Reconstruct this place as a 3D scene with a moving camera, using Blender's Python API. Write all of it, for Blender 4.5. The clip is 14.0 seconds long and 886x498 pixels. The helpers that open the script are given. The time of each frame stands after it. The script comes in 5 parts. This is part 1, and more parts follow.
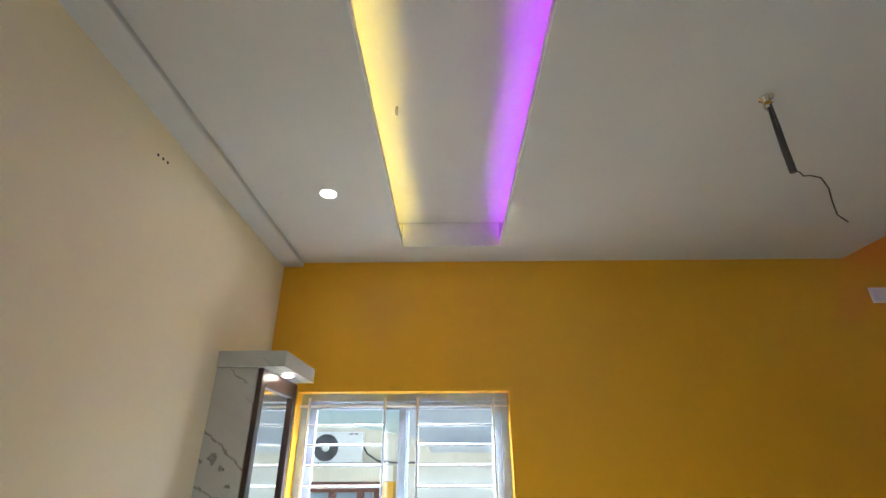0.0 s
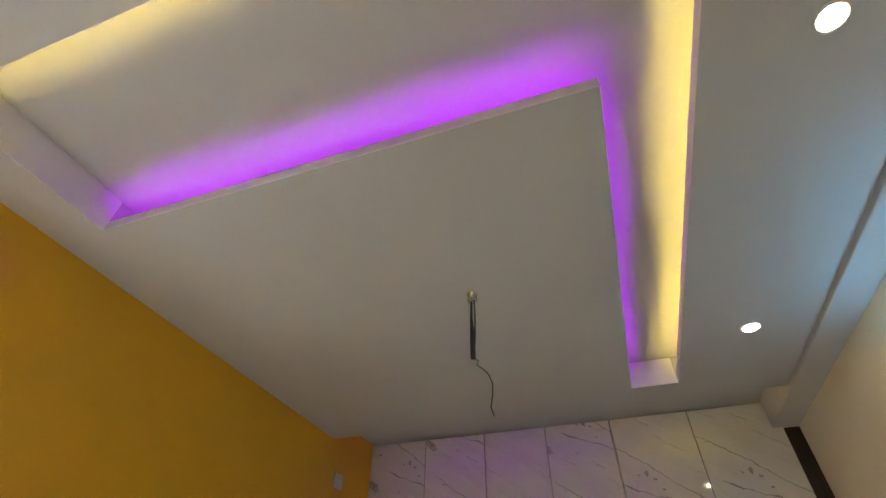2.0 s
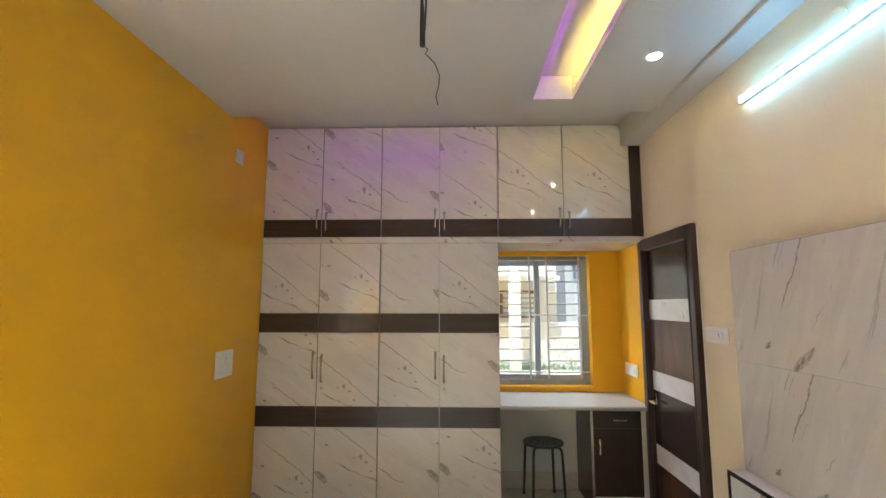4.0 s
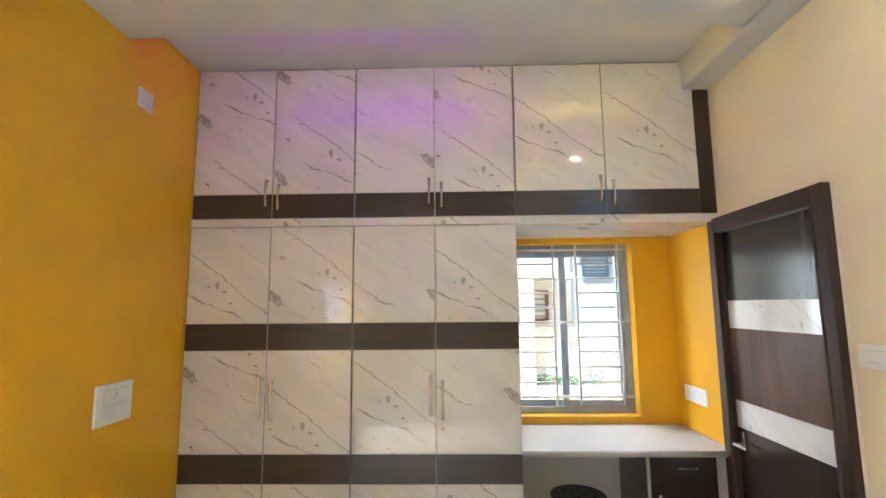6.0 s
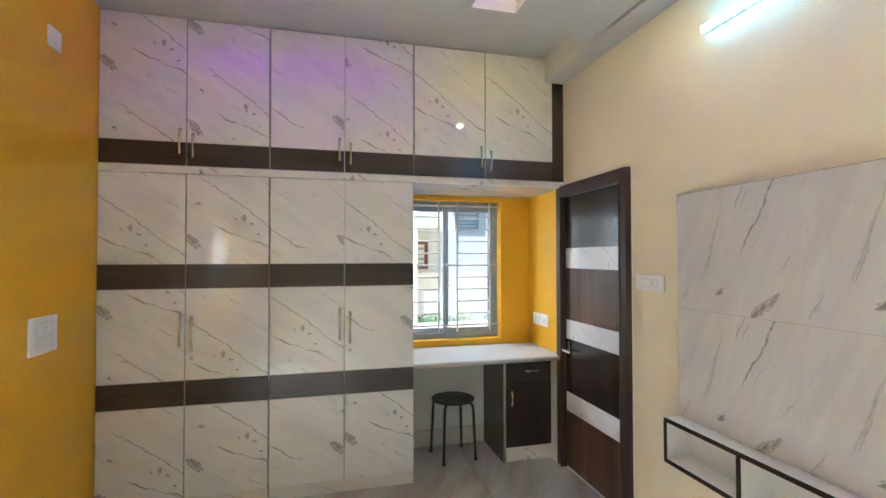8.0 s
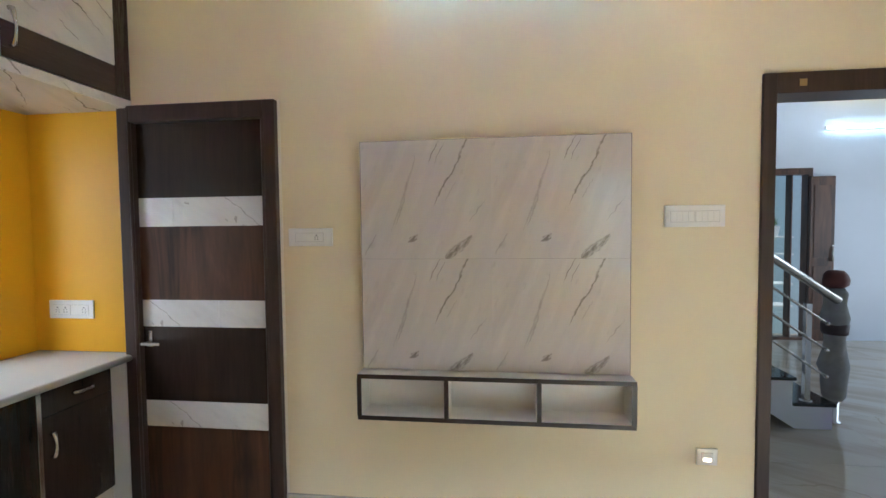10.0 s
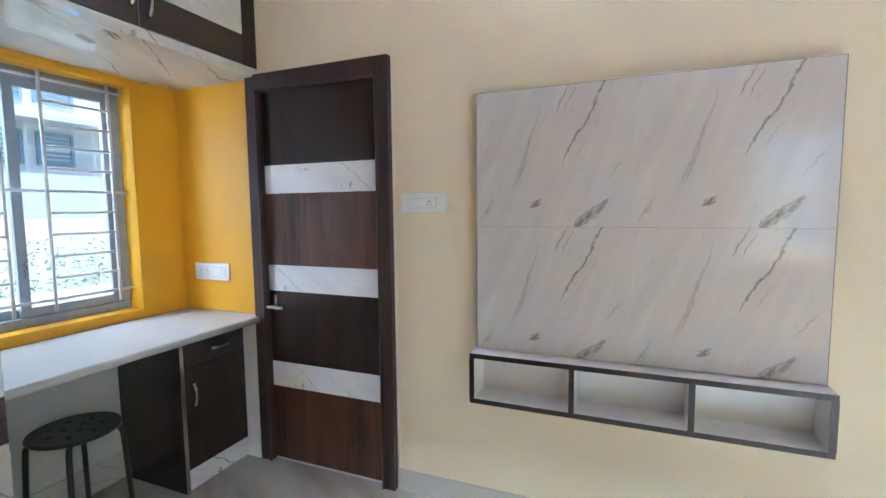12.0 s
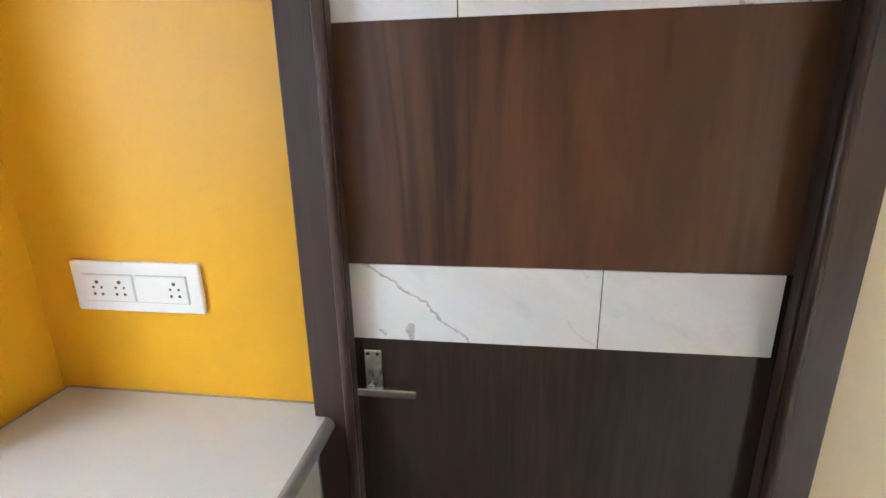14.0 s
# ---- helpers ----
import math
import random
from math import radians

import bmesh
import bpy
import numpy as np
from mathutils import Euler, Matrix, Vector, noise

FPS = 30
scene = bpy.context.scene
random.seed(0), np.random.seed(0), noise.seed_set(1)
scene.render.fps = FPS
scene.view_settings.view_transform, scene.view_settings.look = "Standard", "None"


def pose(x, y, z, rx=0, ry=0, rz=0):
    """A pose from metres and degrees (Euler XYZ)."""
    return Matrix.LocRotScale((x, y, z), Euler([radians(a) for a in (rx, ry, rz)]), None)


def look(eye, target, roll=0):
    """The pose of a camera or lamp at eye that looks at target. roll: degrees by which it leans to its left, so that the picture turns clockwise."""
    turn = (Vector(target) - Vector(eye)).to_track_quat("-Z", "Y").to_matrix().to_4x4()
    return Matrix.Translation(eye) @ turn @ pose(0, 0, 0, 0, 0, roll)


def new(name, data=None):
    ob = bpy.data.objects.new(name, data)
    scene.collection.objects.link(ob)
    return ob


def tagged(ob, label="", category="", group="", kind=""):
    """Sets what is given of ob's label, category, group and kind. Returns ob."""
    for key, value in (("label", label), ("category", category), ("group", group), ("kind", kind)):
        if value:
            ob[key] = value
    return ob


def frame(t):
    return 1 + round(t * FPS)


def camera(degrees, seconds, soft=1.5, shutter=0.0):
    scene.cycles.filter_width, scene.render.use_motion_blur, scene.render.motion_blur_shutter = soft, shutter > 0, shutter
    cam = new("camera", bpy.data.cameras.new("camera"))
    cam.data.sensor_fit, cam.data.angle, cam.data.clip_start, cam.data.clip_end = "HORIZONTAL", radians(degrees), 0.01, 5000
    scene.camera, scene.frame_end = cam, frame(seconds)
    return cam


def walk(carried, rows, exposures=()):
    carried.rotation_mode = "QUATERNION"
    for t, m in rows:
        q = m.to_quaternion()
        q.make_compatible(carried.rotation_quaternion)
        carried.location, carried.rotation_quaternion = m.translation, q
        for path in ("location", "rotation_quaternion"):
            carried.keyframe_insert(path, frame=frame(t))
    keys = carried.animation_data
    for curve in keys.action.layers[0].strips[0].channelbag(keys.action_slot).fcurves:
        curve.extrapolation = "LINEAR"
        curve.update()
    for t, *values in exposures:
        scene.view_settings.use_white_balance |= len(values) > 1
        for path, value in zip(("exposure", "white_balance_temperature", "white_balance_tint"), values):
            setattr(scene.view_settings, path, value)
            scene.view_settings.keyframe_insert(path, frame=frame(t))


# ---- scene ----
cam = camera(87.7, 14.0)
PATH = [
    (0, (2.756, -3.144, 1.742), (0.94, -3.167, 2.582), -0.2),
    (0.5, (2.77, -3.175, 1.749), (1.131, -3.084, 2.891), -0.0),
    (1, (2.685, -3.327, 1.728), (1.218, -2.741, 2.955), 0.9),
    (1.5, (2.338, -3.408, 1.715), (1.324, -2.273, 3.012), 1.3),
    (2, (1.904, -3.591, 1.702), (1.396, -2.198, 3.044), 1.2),
    (2.5, (1.634, -3.794, 1.704), (1.42, -2.337, 3.058), 1.2),
    (3, (1.636, -3.81, 1.678), (1.536, -2.186, 2.841), 0.5),
    (3.5, (1.652, -3.792, 1.626), (1.563, -1.859, 2.131), 0.6),
    (3.7, (1.607, -3.781, 1.599), (1.54, -1.797, 1.845), 0.2),
    (5.8, (1.572, -2.681, 1.634), (1.516, -0.695, 1.865), -0.4),
    (6, (1.56, -2.665, 1.623), (1.513, -0.681, 1.87), -0.5),
    (6.5, (1.552, -2.666, 1.554), (1.502, -0.67, 1.661), -0.3),
    (7, (1.577, -2.876, 1.58), (1.513, -0.878, 1.502), -0.4),
    (7.5, (1.573, -3.258, 1.599), (1.577, -1.258, 1.586), -0.3),
    (8, (1.327, -3.18, 1.572), (1.821, -1.242, 1.609), -0.1),
    (8.5, (0.959, -2.737, 1.533), (2.238, -1.201, 1.582), 0.2),
    (9, (0.734, -2.241, 1.485), (2.586, -1.486, 1.516), -0.0),
    (9.2, (0.613, -2.059, 1.519), (2.555, -1.583, 1.512), -0.2),
    (11.3, (1.406, -1.836, 1.355), (3.396, -1.666, 1.24), -0.7),
    (11.5, (1.203, -1.825, 1.373), (3.185, -1.583, 1.256), -0.6),
    (12, (1.127, -1.863, 1.402), (2.97, -1.107, 1.227), -0.6),
    (12.5, (1.382, -1.643, 1.368), (2.906, -0.378, 1.086), -0.3),
    (13, (1.73, -1.148, 1.337), (3.204, 0.14, 0.926), -0.1),
    (13.5, (2.015, -0.646, 1.358), (3.784, 0.161, 0.89), -0.8),
    (14, (2.352, -0.291, 1.35), (4.257, -0.026, 0.8), -0.9),
]
EXPOSURES = [(0, 0.6, 6000, 9), (0.5, 0.4, 5700, 10), (1.0, 0.3, 6300, 10), (1.5, 0.4, 6400, 10), (3, 0.3, 6400, 13), (3.6, 1.0, 6400, 12), (6, 1.8, 6150, 11), (7.0, 1.9, 6000, 10), (7.5, 1.65, 5900, 9), (8.0, 1.6, 5700, 8), (9, 1.15, 5800, 8), (11.5, 1.4, 5400, 8), (12.5, 1.65, 4900, 9), (13.0, 1.55, 5300, 9), (13.5, 1.4, 6000, 9), (14, 1.75, 5900, 8)]
walk(cam, [(t, look(eye, target, roll)) for t, eye, target, roll in PATH], exposures=EXPOSURES)

# ---- light ----
world = bpy.data.worlds.new("sky")
scene.world = world
world.use_nodes = True
wn = world.node_tree.nodes
sky = wn.new("ShaderNodeTexSky")
sky.sky_type, sky.sun_disc = "NISHITA", False
sky.sun_elevation, sky.sun_rotation = radians(60), radians(195)
world.node_tree.links.new(sky.outputs["Color"], wn["Background"].inputs["Color"])
wn["Background"].inputs["Strength"].default_value = 0.08

sun = new("sun", bpy.data.lights.new("sun", "SUN"))
sun.data.energy, sun.data.angle, sun.data.color = 1.9, radians(0.6), (1.0, 0.98, 0.96)
sun.matrix_world = look((4, -5, 8), (4 - math.sin(radians(195)) * 0.5, -5 - math.cos(radians(195)) * 0.5, 8 - 0.866))



def sky_lamp(eye, target, width, height, power):
    """An added area lamp outside an opening that stands in for skylight."""
    ob = new("window_fill_lamp", bpy.data.lights.new("window_fill_lamp", "AREA"))
    ob.data.shape, ob.data.size, ob.data.size_y = "RECTANGLE", width, height
    ob.data.energy, ob.data.color = power, (0.86, 0.94, 1.0)
    ob.matrix_world = look(eye, target)


# outside and above the heads of the north and west windows
sky_lamp((2.1, 1.75, 2.75), (2.6, 0.5, 1.3), 1.6, 1.0, 55)
sky_lamp((-1.1, -3.5, 3.05), (0.3, -3.4, 1.3), 1.8, 1.0, 1180)
# extra lamp out of view beside the north window, brightens the niche wall
sky_lamp((0.9, 1.5, 1.75), (2.9, 0.3, 1.4), 1.0, 1.2, 40)
# fill for the hall, through an opening invented in its unseen south wall
sky_lamp((5.2, -7.7, 1.35), (5.2, -6.0, 1.25), 2.2, 2.0, 15)

# ---- small building blocks ----
ORIGIN = {}


def box(bm, x0, x1, y0, y1, z0, z1, bevel=0.0):
    """Adds a box, its long edges rounded by bevel."""
    verts = [bm.verts.new((x, y, z)) for x in (x0, x1) for y in (y0, y1) for z in (z0, z1)]
    quads = ((0, 1, 3, 2), (4, 6, 7, 5), (0, 4, 5, 1), (2, 3, 7, 6), (0, 2, 6, 4), (1, 5, 7, 3))
    faces = [bm.faces.new([verts[i] for i in q]) for q in quads]
    if bevel:
        edges = list({e for f in faces for e in f.edges})
        bmesh.ops.bevel(bm, geom=edges, offset=bevel, segments=2, affect="EDGES", profile=0.5)
    return bm


def boxes(rows, bevel=0.0):
    bm = bmesh.new()
    for r in rows:
        box(bm, *r, bevel=bevel)
    return bm


def tube(bm, points, radius, sides=10):
    """Sweeps a round bar along points."""
    pts = [Vector(p) for p in points]
    rings, up = [], None
    for i, p in enumerate(pts):
        d = (pts[min(i + 1, len(pts) - 1)] - pts[max(i - 1, 0)]).normalized()
        if up is None:
            up = d.orthogonal().normalized()
        up = (up - d * up.dot(d)).normalized()
        side = d.cross(up)
        r = radius[i] if isinstance(radius, (list, tuple)) else radius
        rings.append([bm.verts.new(p + (up * math.cos(a) + side * math.sin(a)) * r) for a in (2 * math.pi * k / sides for k in range(sides))])
    for a, b in zip(rings, rings[1:]):
        for k in range(sides):
            f = bm.faces.new((a[k], a[(k + 1) % sides], b[(k + 1) % sides], b[k]))
            f.smooth = True
    bm.faces.new(rings[0][::-1])
    bm.faces.new(rings[-1])
    return bm


def bar(p, q, radius, sides=8):
    return tube(bmesh.new(), [p, q], radius, sides)


def lathe(bm, centre, axis, profile, sides=24):
    """Turns a profile of (radius, height) round an axis through centre."""
    c, n = Vector(centre), Vector(axis).normalized()
    u = n.orthogonal().normalized()
    v = n.cross(u)
    rings = [[bm.verts.new(c + n * h + (u * math.cos(2 * math.pi * k / sides) + v * math.sin(2 * math.pi * k / sides)) * r) for k in range(sides)] for r, h in profile]
    for a, b in zip(rings, rings[1:]):
        for k in range(sides):
            bm.faces.new((a[k], a[(k + 1) % sides], b[(k + 1) % sides], b[k])).smooth = True
    bm.faces.new(rings[0][::-1])
    bm.faces.new(rings[-1])
    return bm


def finish(name, bm, material, base=(0, 0, 0)):
    base = Vector(base)
    if base.length:
        bmesh.ops.translate(bm, verts=bm.verts, vec=-base)
    bmesh.ops.recalc_face_normals(bm, faces=bm.faces)
    mesh = bpy.data.meshes.new(name)
    bm.to_mesh(mesh)
    bm.free()
    if material:
        mesh.materials.append(material)
    ob = new(name, mesh)
    return ob


def part(name, bm, material, parent, label=""):
    """One mesh object under a thing or a part; the bmesh is given in the room's coordinates."""
    ob = finish(name, bm, material, ORIGIN[parent])
    ob.parent = parent
    ORIGIN[ob] = ORIGIN[parent]
    return tagged(ob, label)


def thing(name, at, label, category, group="", kind=""):
    ob = new(name)
    ob.empty_display_size = 0.1
    ob.location = at
    ORIGIN[ob] = Vector(at)
    return tagged(ob, label, category, group, kind)


def solid(name, bm, material, label, category, base, group="", kind=""):
    ob = finish(name, bm, material, base)
    ob.location = base
    ORIGIN[ob] = Vector(base)
    return tagged(ob, label, category, group, kind)


def structure(name, bm, material, label, category="wall"):
    ob = finish(name, bm, material)
    ORIGIN[ob] = Vector((0, 0, 0))
    return tagged(ob, label, category, kind="structure")


# ---- materials ----
def nodes_of(name, rough=0.5, metal=0.0, spec=0.5):
    m = bpy.data.materials.new(name)
    m.use_nodes = True
    n, l = m.node_tree.nodes, m.node_tree.links
    b = n["Principled BSDF"]
    b.inputs["Roughness"].default_value, b.inputs["Metallic"].default_value = rough, metal
    b.inputs["Specular IOR Level"].default_value = spec
    return m, n, l, b


def maths(n, l, op, a, b=0.5, clamp=False):
    k = n.new("ShaderNodeMath")
    k.operation, k.use_clamp = op, clamp
    for i, v in enumerate((a, b)):
        if isinstance(v, (int, float)):
            k.inputs[i].default_value = v
        else:
            l.new(v, k.inputs[i])
    return k.outputs[0]


def ramp(n, l, value, stops):
    r = n.new("ShaderNodeValToRGB")
    while len(r.color_ramp.elements) < len(stops):
        r.color_ramp.elements.new(0.5)
    for e, (p, c) in zip(r.color_ramp.elements, stops):
        e.position, e.color = p, (*c, 1) if len(c) == 3 else c
    l.new(value, r.inputs[0])
    return r.outputs[0]


def noise_of(n, l, vector, scale, detail=4, rough=0.55, distortion=0.0):
    k = n.new("ShaderNodeTexNoise")
    k.inputs["Scale"].default_value, k.inputs["Detail"].default_value = scale, detail
    k.inputs["Roughness"].default_value, k.inputs["Distortion"].default_value = rough, distortion
    if vector is not None:
        l.new(vector, k.inputs["Vector"])
    return k.outputs["Fac"]


def mixed(n, l, fac, a, b, blend="MIX"):
    k = n.new("ShaderNodeMix")
    k.data_type, k.blend_type = "RGBA", blend
    for i, v in ((0, fac), (6, a), (7, b)):
        if isinstance(v, (int, float)):
            k.inputs[i].default_value = v
        elif isinstance(v, tuple):
            k.inputs[i].default_value = (*v, 1)
        else:
            l.new(v, k.inputs[i])
    return k.outputs[2]


def bumped(n, l, b, height, strength, distance=0.002):
    k = n.new("ShaderNodeBump")
    k.inputs["Strength"].default_value, k.inputs["Distance"].default_value = strength, distance
    l.new(height, k.inputs["Height"])
    l.new(k.outputs[0], b.inputs["Normal"])


def paint(name, colour, rough=0.55, patch=0.06, relief=0.15):
    """Rolled wall paint: faint cloudy patches and a fine roller stipple."""
    m, n, l, b = nodes_of(name, rough)
    co = n.new("ShaderNodeTexCoord").outputs["Object"]
    big = noise_of(n, l, co, 1.3, 3)
    fine = noise_of(n, l, co, 240, 2)
    dark = tuple(c * (1 - 2 * patch) for c in colour)
    l.new(mixed(n, l, big, dark, tuple(min(1, c * (1 + patch)) for c in colour)), b.inputs["Base Color"])
    l.new(maths(n, l, "ADD", maths(n, l, "MULTIPLY", noise_of(n, l, co, 9, 4), 0.12), rough - 0.06), b.inputs["Roughness"])
    bumped(n, l, b, fine, relief, 0.0012)
    return m


def veined(name, along, across, base=(0.72, 0.69, 0.64), vein=(0.13, 0.105, 0.085), rough=0.1, knots=1.0, scale=1.0, streak=0.75, cloud=(0.47, 0.43, 0.38), spec=0.5, ink=0.88):
    """Marble-pattern laminate or stone: soft streaks and thin broken veins along one direction, with small dark knots."""
    m, n, l, b = nodes_of(name, rough, spec=spec)
    co = n.new("ShaderNodeTexCoord").outputs["Object"]
    rnd = n.new("ShaderNodeObjectInfo").outputs["Random"]

    def dot(v):
        k = n.new("ShaderNodeVectorMath")
        k.operation = "DOT_PRODUCT"
        l.new(co, k.inputs[0])
        k.inputs[1].default_value = v
        return k.outputs["Value"]

    a, c = dot(along), dot(across)
    shift = maths(n, l, "MULTIPLY", rnd, 37.0)

    def field(sa, sc, off):
        k = n.new("ShaderNodeCombineXYZ")
        l.new(maths(n, l, "MULTIPLY", a, sa * scale), k.inputs[0])
        l.new(maths(n, l, "MULTIPLY", c, sc * scale), k.inputs[1])
        l.new(maths(n, l, "ADD", shift, off), k.inputs[2])
        return k.outputs[0]

    # thin veins where a stretched noise crosses its middle, kept only in some stretches
    def only(sa, sc, off, lo, hi):
        return ramp(n, l, noise_of(n, l, field(sa, sc, off), 1.0, 2), [(lo, (0, 0, 0)), (hi, (1, 1, 1))])

    def seam(freq, sway, off, width):
        """Near-parallel wandering lines of even width."""
        u = maths(n, l, "MULTIPLY", c, freq * scale)
        u = maths(n, l, "ADD", u, maths(n, l, "MULTIPLY", noise_of(n, l, field(1.1, 1.7, off), 1.0, 2), sway))
        u = maths(n, l, "ADD", u, maths(n, l, "MULTIPLY", noise_of(n, l, field(11, 9, off + 2), 1.0, 3, 0.6), 0.22))
        d = maths(n, l, "ABSOLUTE", maths(n, l, "SUBTRACT", maths(n, l, "FRACT", u), 0.5))
        swell = maths(n, l, "MULTIPLY", maths(n, l, "SUBTRACT", noise_of(n, l, field(6, 6, off + 9), 1.0, 2), 0.2), width * 2.4)
        return ramp(n, l, maths(n, l, "DIVIDE", d, swell), [(0.0, (1, 1, 1)), (0.55, (0.8, 0.8, 0.8)), (1.0, (0, 0, 0))])

    veins = maths(n, l, "MULTIPLY", seam(3.9, 3.0, 0, 0.019), only(2.2, 3.4, 5, 0.465, 0.52))
    veins2 = maths(n, l, "MULTIPLY", maths(n, l, "MULTIPLY", seam(6.3, 3.6, 11, 0.020), only(3.2, 4.4, 17, 0.51, 0.58)), 0.75)
    # knots: sparse leaf-shaped rings with a hatched inside, and small specks
    def cells(sa, sc, off, share):
        vo = n.new("ShaderNodeTexVoronoi")
        vo.inputs["Scale"].default_value = 1.0
        l.new(field(sa, sc, off), vo.inputs["Vector"])
        sep = n.new("ShaderNodeSeparateColor")
        l.new(vo.outputs["Color"], sep.inputs[0])
        rag = maths(n, l, "MULTIPLY", maths(n, l, "SUBTRACT", noise_of(n, l, field(15, 19, off + 3), 1.0, 4, 0.65), 0.5), 0.2)
        return maths(n, l, "ADD", vo.outputs["Distance"], rag), maths(n, l, "GREATER_THAN", sep.outputs[0], share)

    dist, some = cells(2.9, 6.4, 23, 0.75)
    stripe = ramp(n, l, noise_of(n, l, field(8, 95, 37), 1.0, 2), [(0.42, (0.3, 0.3, 0.3)), (0.56, (1, 1, 1))])
    blot = maths(n, l, "MULTIPLY", ramp(n, l, dist, [(0.0, (0.85, 0.85, 0.85)), (0.15, (0.8, 0.8, 0.8)), (0.185, (0, 0, 0))]), stripe)
    dist2, some2 = cells(9.0, 12.0, 61, 0.945)
    speck = maths(n, l, "MULTIPLY", ramp(n, l, dist2, [(0.0, (0.9, 0.9, 0.9)), (0.12, (0.7, 0.7, 0.7)), (0.17, (0, 0, 0))]), some2)
    blots = maths(n, l, "MULTIPLY", maths(n, l, "MAXIMUM", maths(n, l, "MULTIPLY", blot, some), speck), knots)
    soft = ramp(n, l, noise_of(n, l, field(0.9, 6.0, 40), 1.0, 5, 0.6), [(0.45, (0, 0, 0)), (0.72, (streak, streak, streak))])
    col = mixed(n, l, soft, base, cloud)
    col = mixed(n, l, maths(n, l, "MULTIPLY", noise_of(n, l, field(1.5, 2.0, 47), 1.0, 3), 0.35), col, tuple(v * 0.86 for v in base))
    mask = maths(n, l, "MAXIMUM", maths(n, l, "MAXIMUM", veins, veins2), blots, True)
    l.new(mixed(n, l, maths(n, l, "MULTIPLY", mask, ink), col, vein), b.inputs["Base Color"])
    l.new(maths(n, l, "ADD", maths(n, l, "MULTIPLY", noise_of(n, l, co, 6, 3), 0.08), rough - 0.03), b.inputs["Roughness"])
    bumped(n, l, b, noise_of(n, l, co, 5, 2), 0.05, 0.004)
    return m


def printed_sheet(name, across, down, wide, high, base=(0.60, 0.575, 0.545), vein=(0.15, 0.125, 0.105), rough=0.08):
    """Marble-look laminate whose printed pattern repeats in tiles; across and down give an axis and its start."""
    m, n, l, b = nodes_of(name, rough, spec=0.9)
    geo = n.new("ShaderNodeNewGeometry").outputs["Position"]

    def dist(axis, start):
        k = n.new("ShaderNodeVectorMath")
        k.operation = "DOT_PRODUCT"
        l.new(geo, k.inputs[0])
        k.inputs[1].default_value = axis
        return maths(n, l, "SUBTRACT", k.outputs["Value"], start)

    ur, vr = dist(*across), dist(*down)
    u = maths(n, l, "MULTIPLY", maths(n, l, "FRACT", maths(n, l, "DIVIDE", ur, wide)), wide)
    v = maths(n, l, "MULTIPLY", maths(n, l, "FRACT", maths(n, l, "DIVIDE", vr, high)), high)

    def field(su, sv, turn, off):
        c, s = math.cos(radians(turn)), math.sin(radians(turn))
        a = maths(n, l, "SUBTRACT", maths(n, l, "MULTIPLY", u, c), maths(n, l, "MULTIPLY", v, s))
        d = maths(n, l, "ADD", maths(n, l, "MULTIPLY", u, s), maths(n, l, "MULTIPLY", v, c))
        k = n.new("ShaderNodeCombineXYZ")
        l.new(maths(n, l, "MULTIPLY", a, su), k.inputs[0])
        l.new(maths(n, l, "MULTIPLY", d, sv), k.inputs[1])
        k.inputs[2].default_value = off
        return k.outputs[0]

    def sway(size, amount, off):
        return maths(n, l, "MULTIPLY", maths(n, l, "SUBTRACT", noise_of(n, l, field(size, size, 0, off), 1.0, 4, 0.6), 0.5), amount)

    uw = maths(n, l, "ADD", maths(n, l, "ADD", u, sway(9, 0.05, 1.0)), sway(55, 0.012, 4.0))
    vw = maths(n, l, "ADD", v, sway(12, 0.04, 7.0))

    def lens(p, q, width, hard=0.6):
        """A mark from p to q in parts of the tile, widest in its middle."""
        px, py, qx, qy = p[0] * wide, p[1] * high, q[0] * wide, q[1] * high
        run = math.hypot(qx - px, qy - py)
        dx, dy = (qx - px) / run, (qy - py) / run
        du, dv = maths(n, l, "SUBTRACT", uw, px), maths(n, l, "SUBTRACT", vw, py)
        s = maths(n, l, "DIVIDE", maths(n, l, "ADD", maths(n, l, "MULTIPLY", du, dx), maths(n, l, "MULTIPLY", dv, dy)), run)
        d = maths(n, l, "ABSOLUTE", maths(n, l, "SUBTRACT", maths(n, l, "MULTIPLY", du, dy), maths(n, l, "MULTIPLY", dv, dx)))
        room = maths(n, l, "MULTIPLY", maths(n, l, "MULTIPLY", s, maths(n, l, "SUBTRACT", 1.0, s)), 4.0 * width)
        room = maths(n, l, "MAXIMUM", room, 0.00001)
        return ramp(n, l, maths(n, l, "DIVIDE", d, room), [(0.0, (1, 1, 1)), (hard, (0.85, 0.85, 0.85)), (1.0, (0, 0, 0))])

    def most(items):
        out = items[0]
        for k in items[1:]:
            out = maths(n, l, "MAXIMUM", out, k)
        return out

    strong = most([lens((0.85, -0.06), (0.70, 0.30), 0.0065), lens((0.74, 0.20), (0.56, 0.56), 0.0055), lens((0.63, -0.04), (0.52, 0.22), 0.0028), lens((0.66, 0.02), (0.58, 0.20), 0.0022)])
    faint = most([lens((0.96, 0.50), (0.82, 0.72), 0.003), lens((0.44, 0.10), (0.24, 0.78), 0.010, 0.15), lens((0.36, 0.42), (0.27, 0.74), 0.006, 0.3), lens((0.12, 0.78), (0.03, 0.98), 0.004), lens((0.74, 0.34), (0.66, 0.52), 0.004, 0.2)])
    hatch = ramp(n, l, noise_of(n, l, field(28, 150, 38, 9.0), 1.0, 2), [(0.40, (0.25, 0.25, 0.25)), (0.55, (1, 1, 1))])
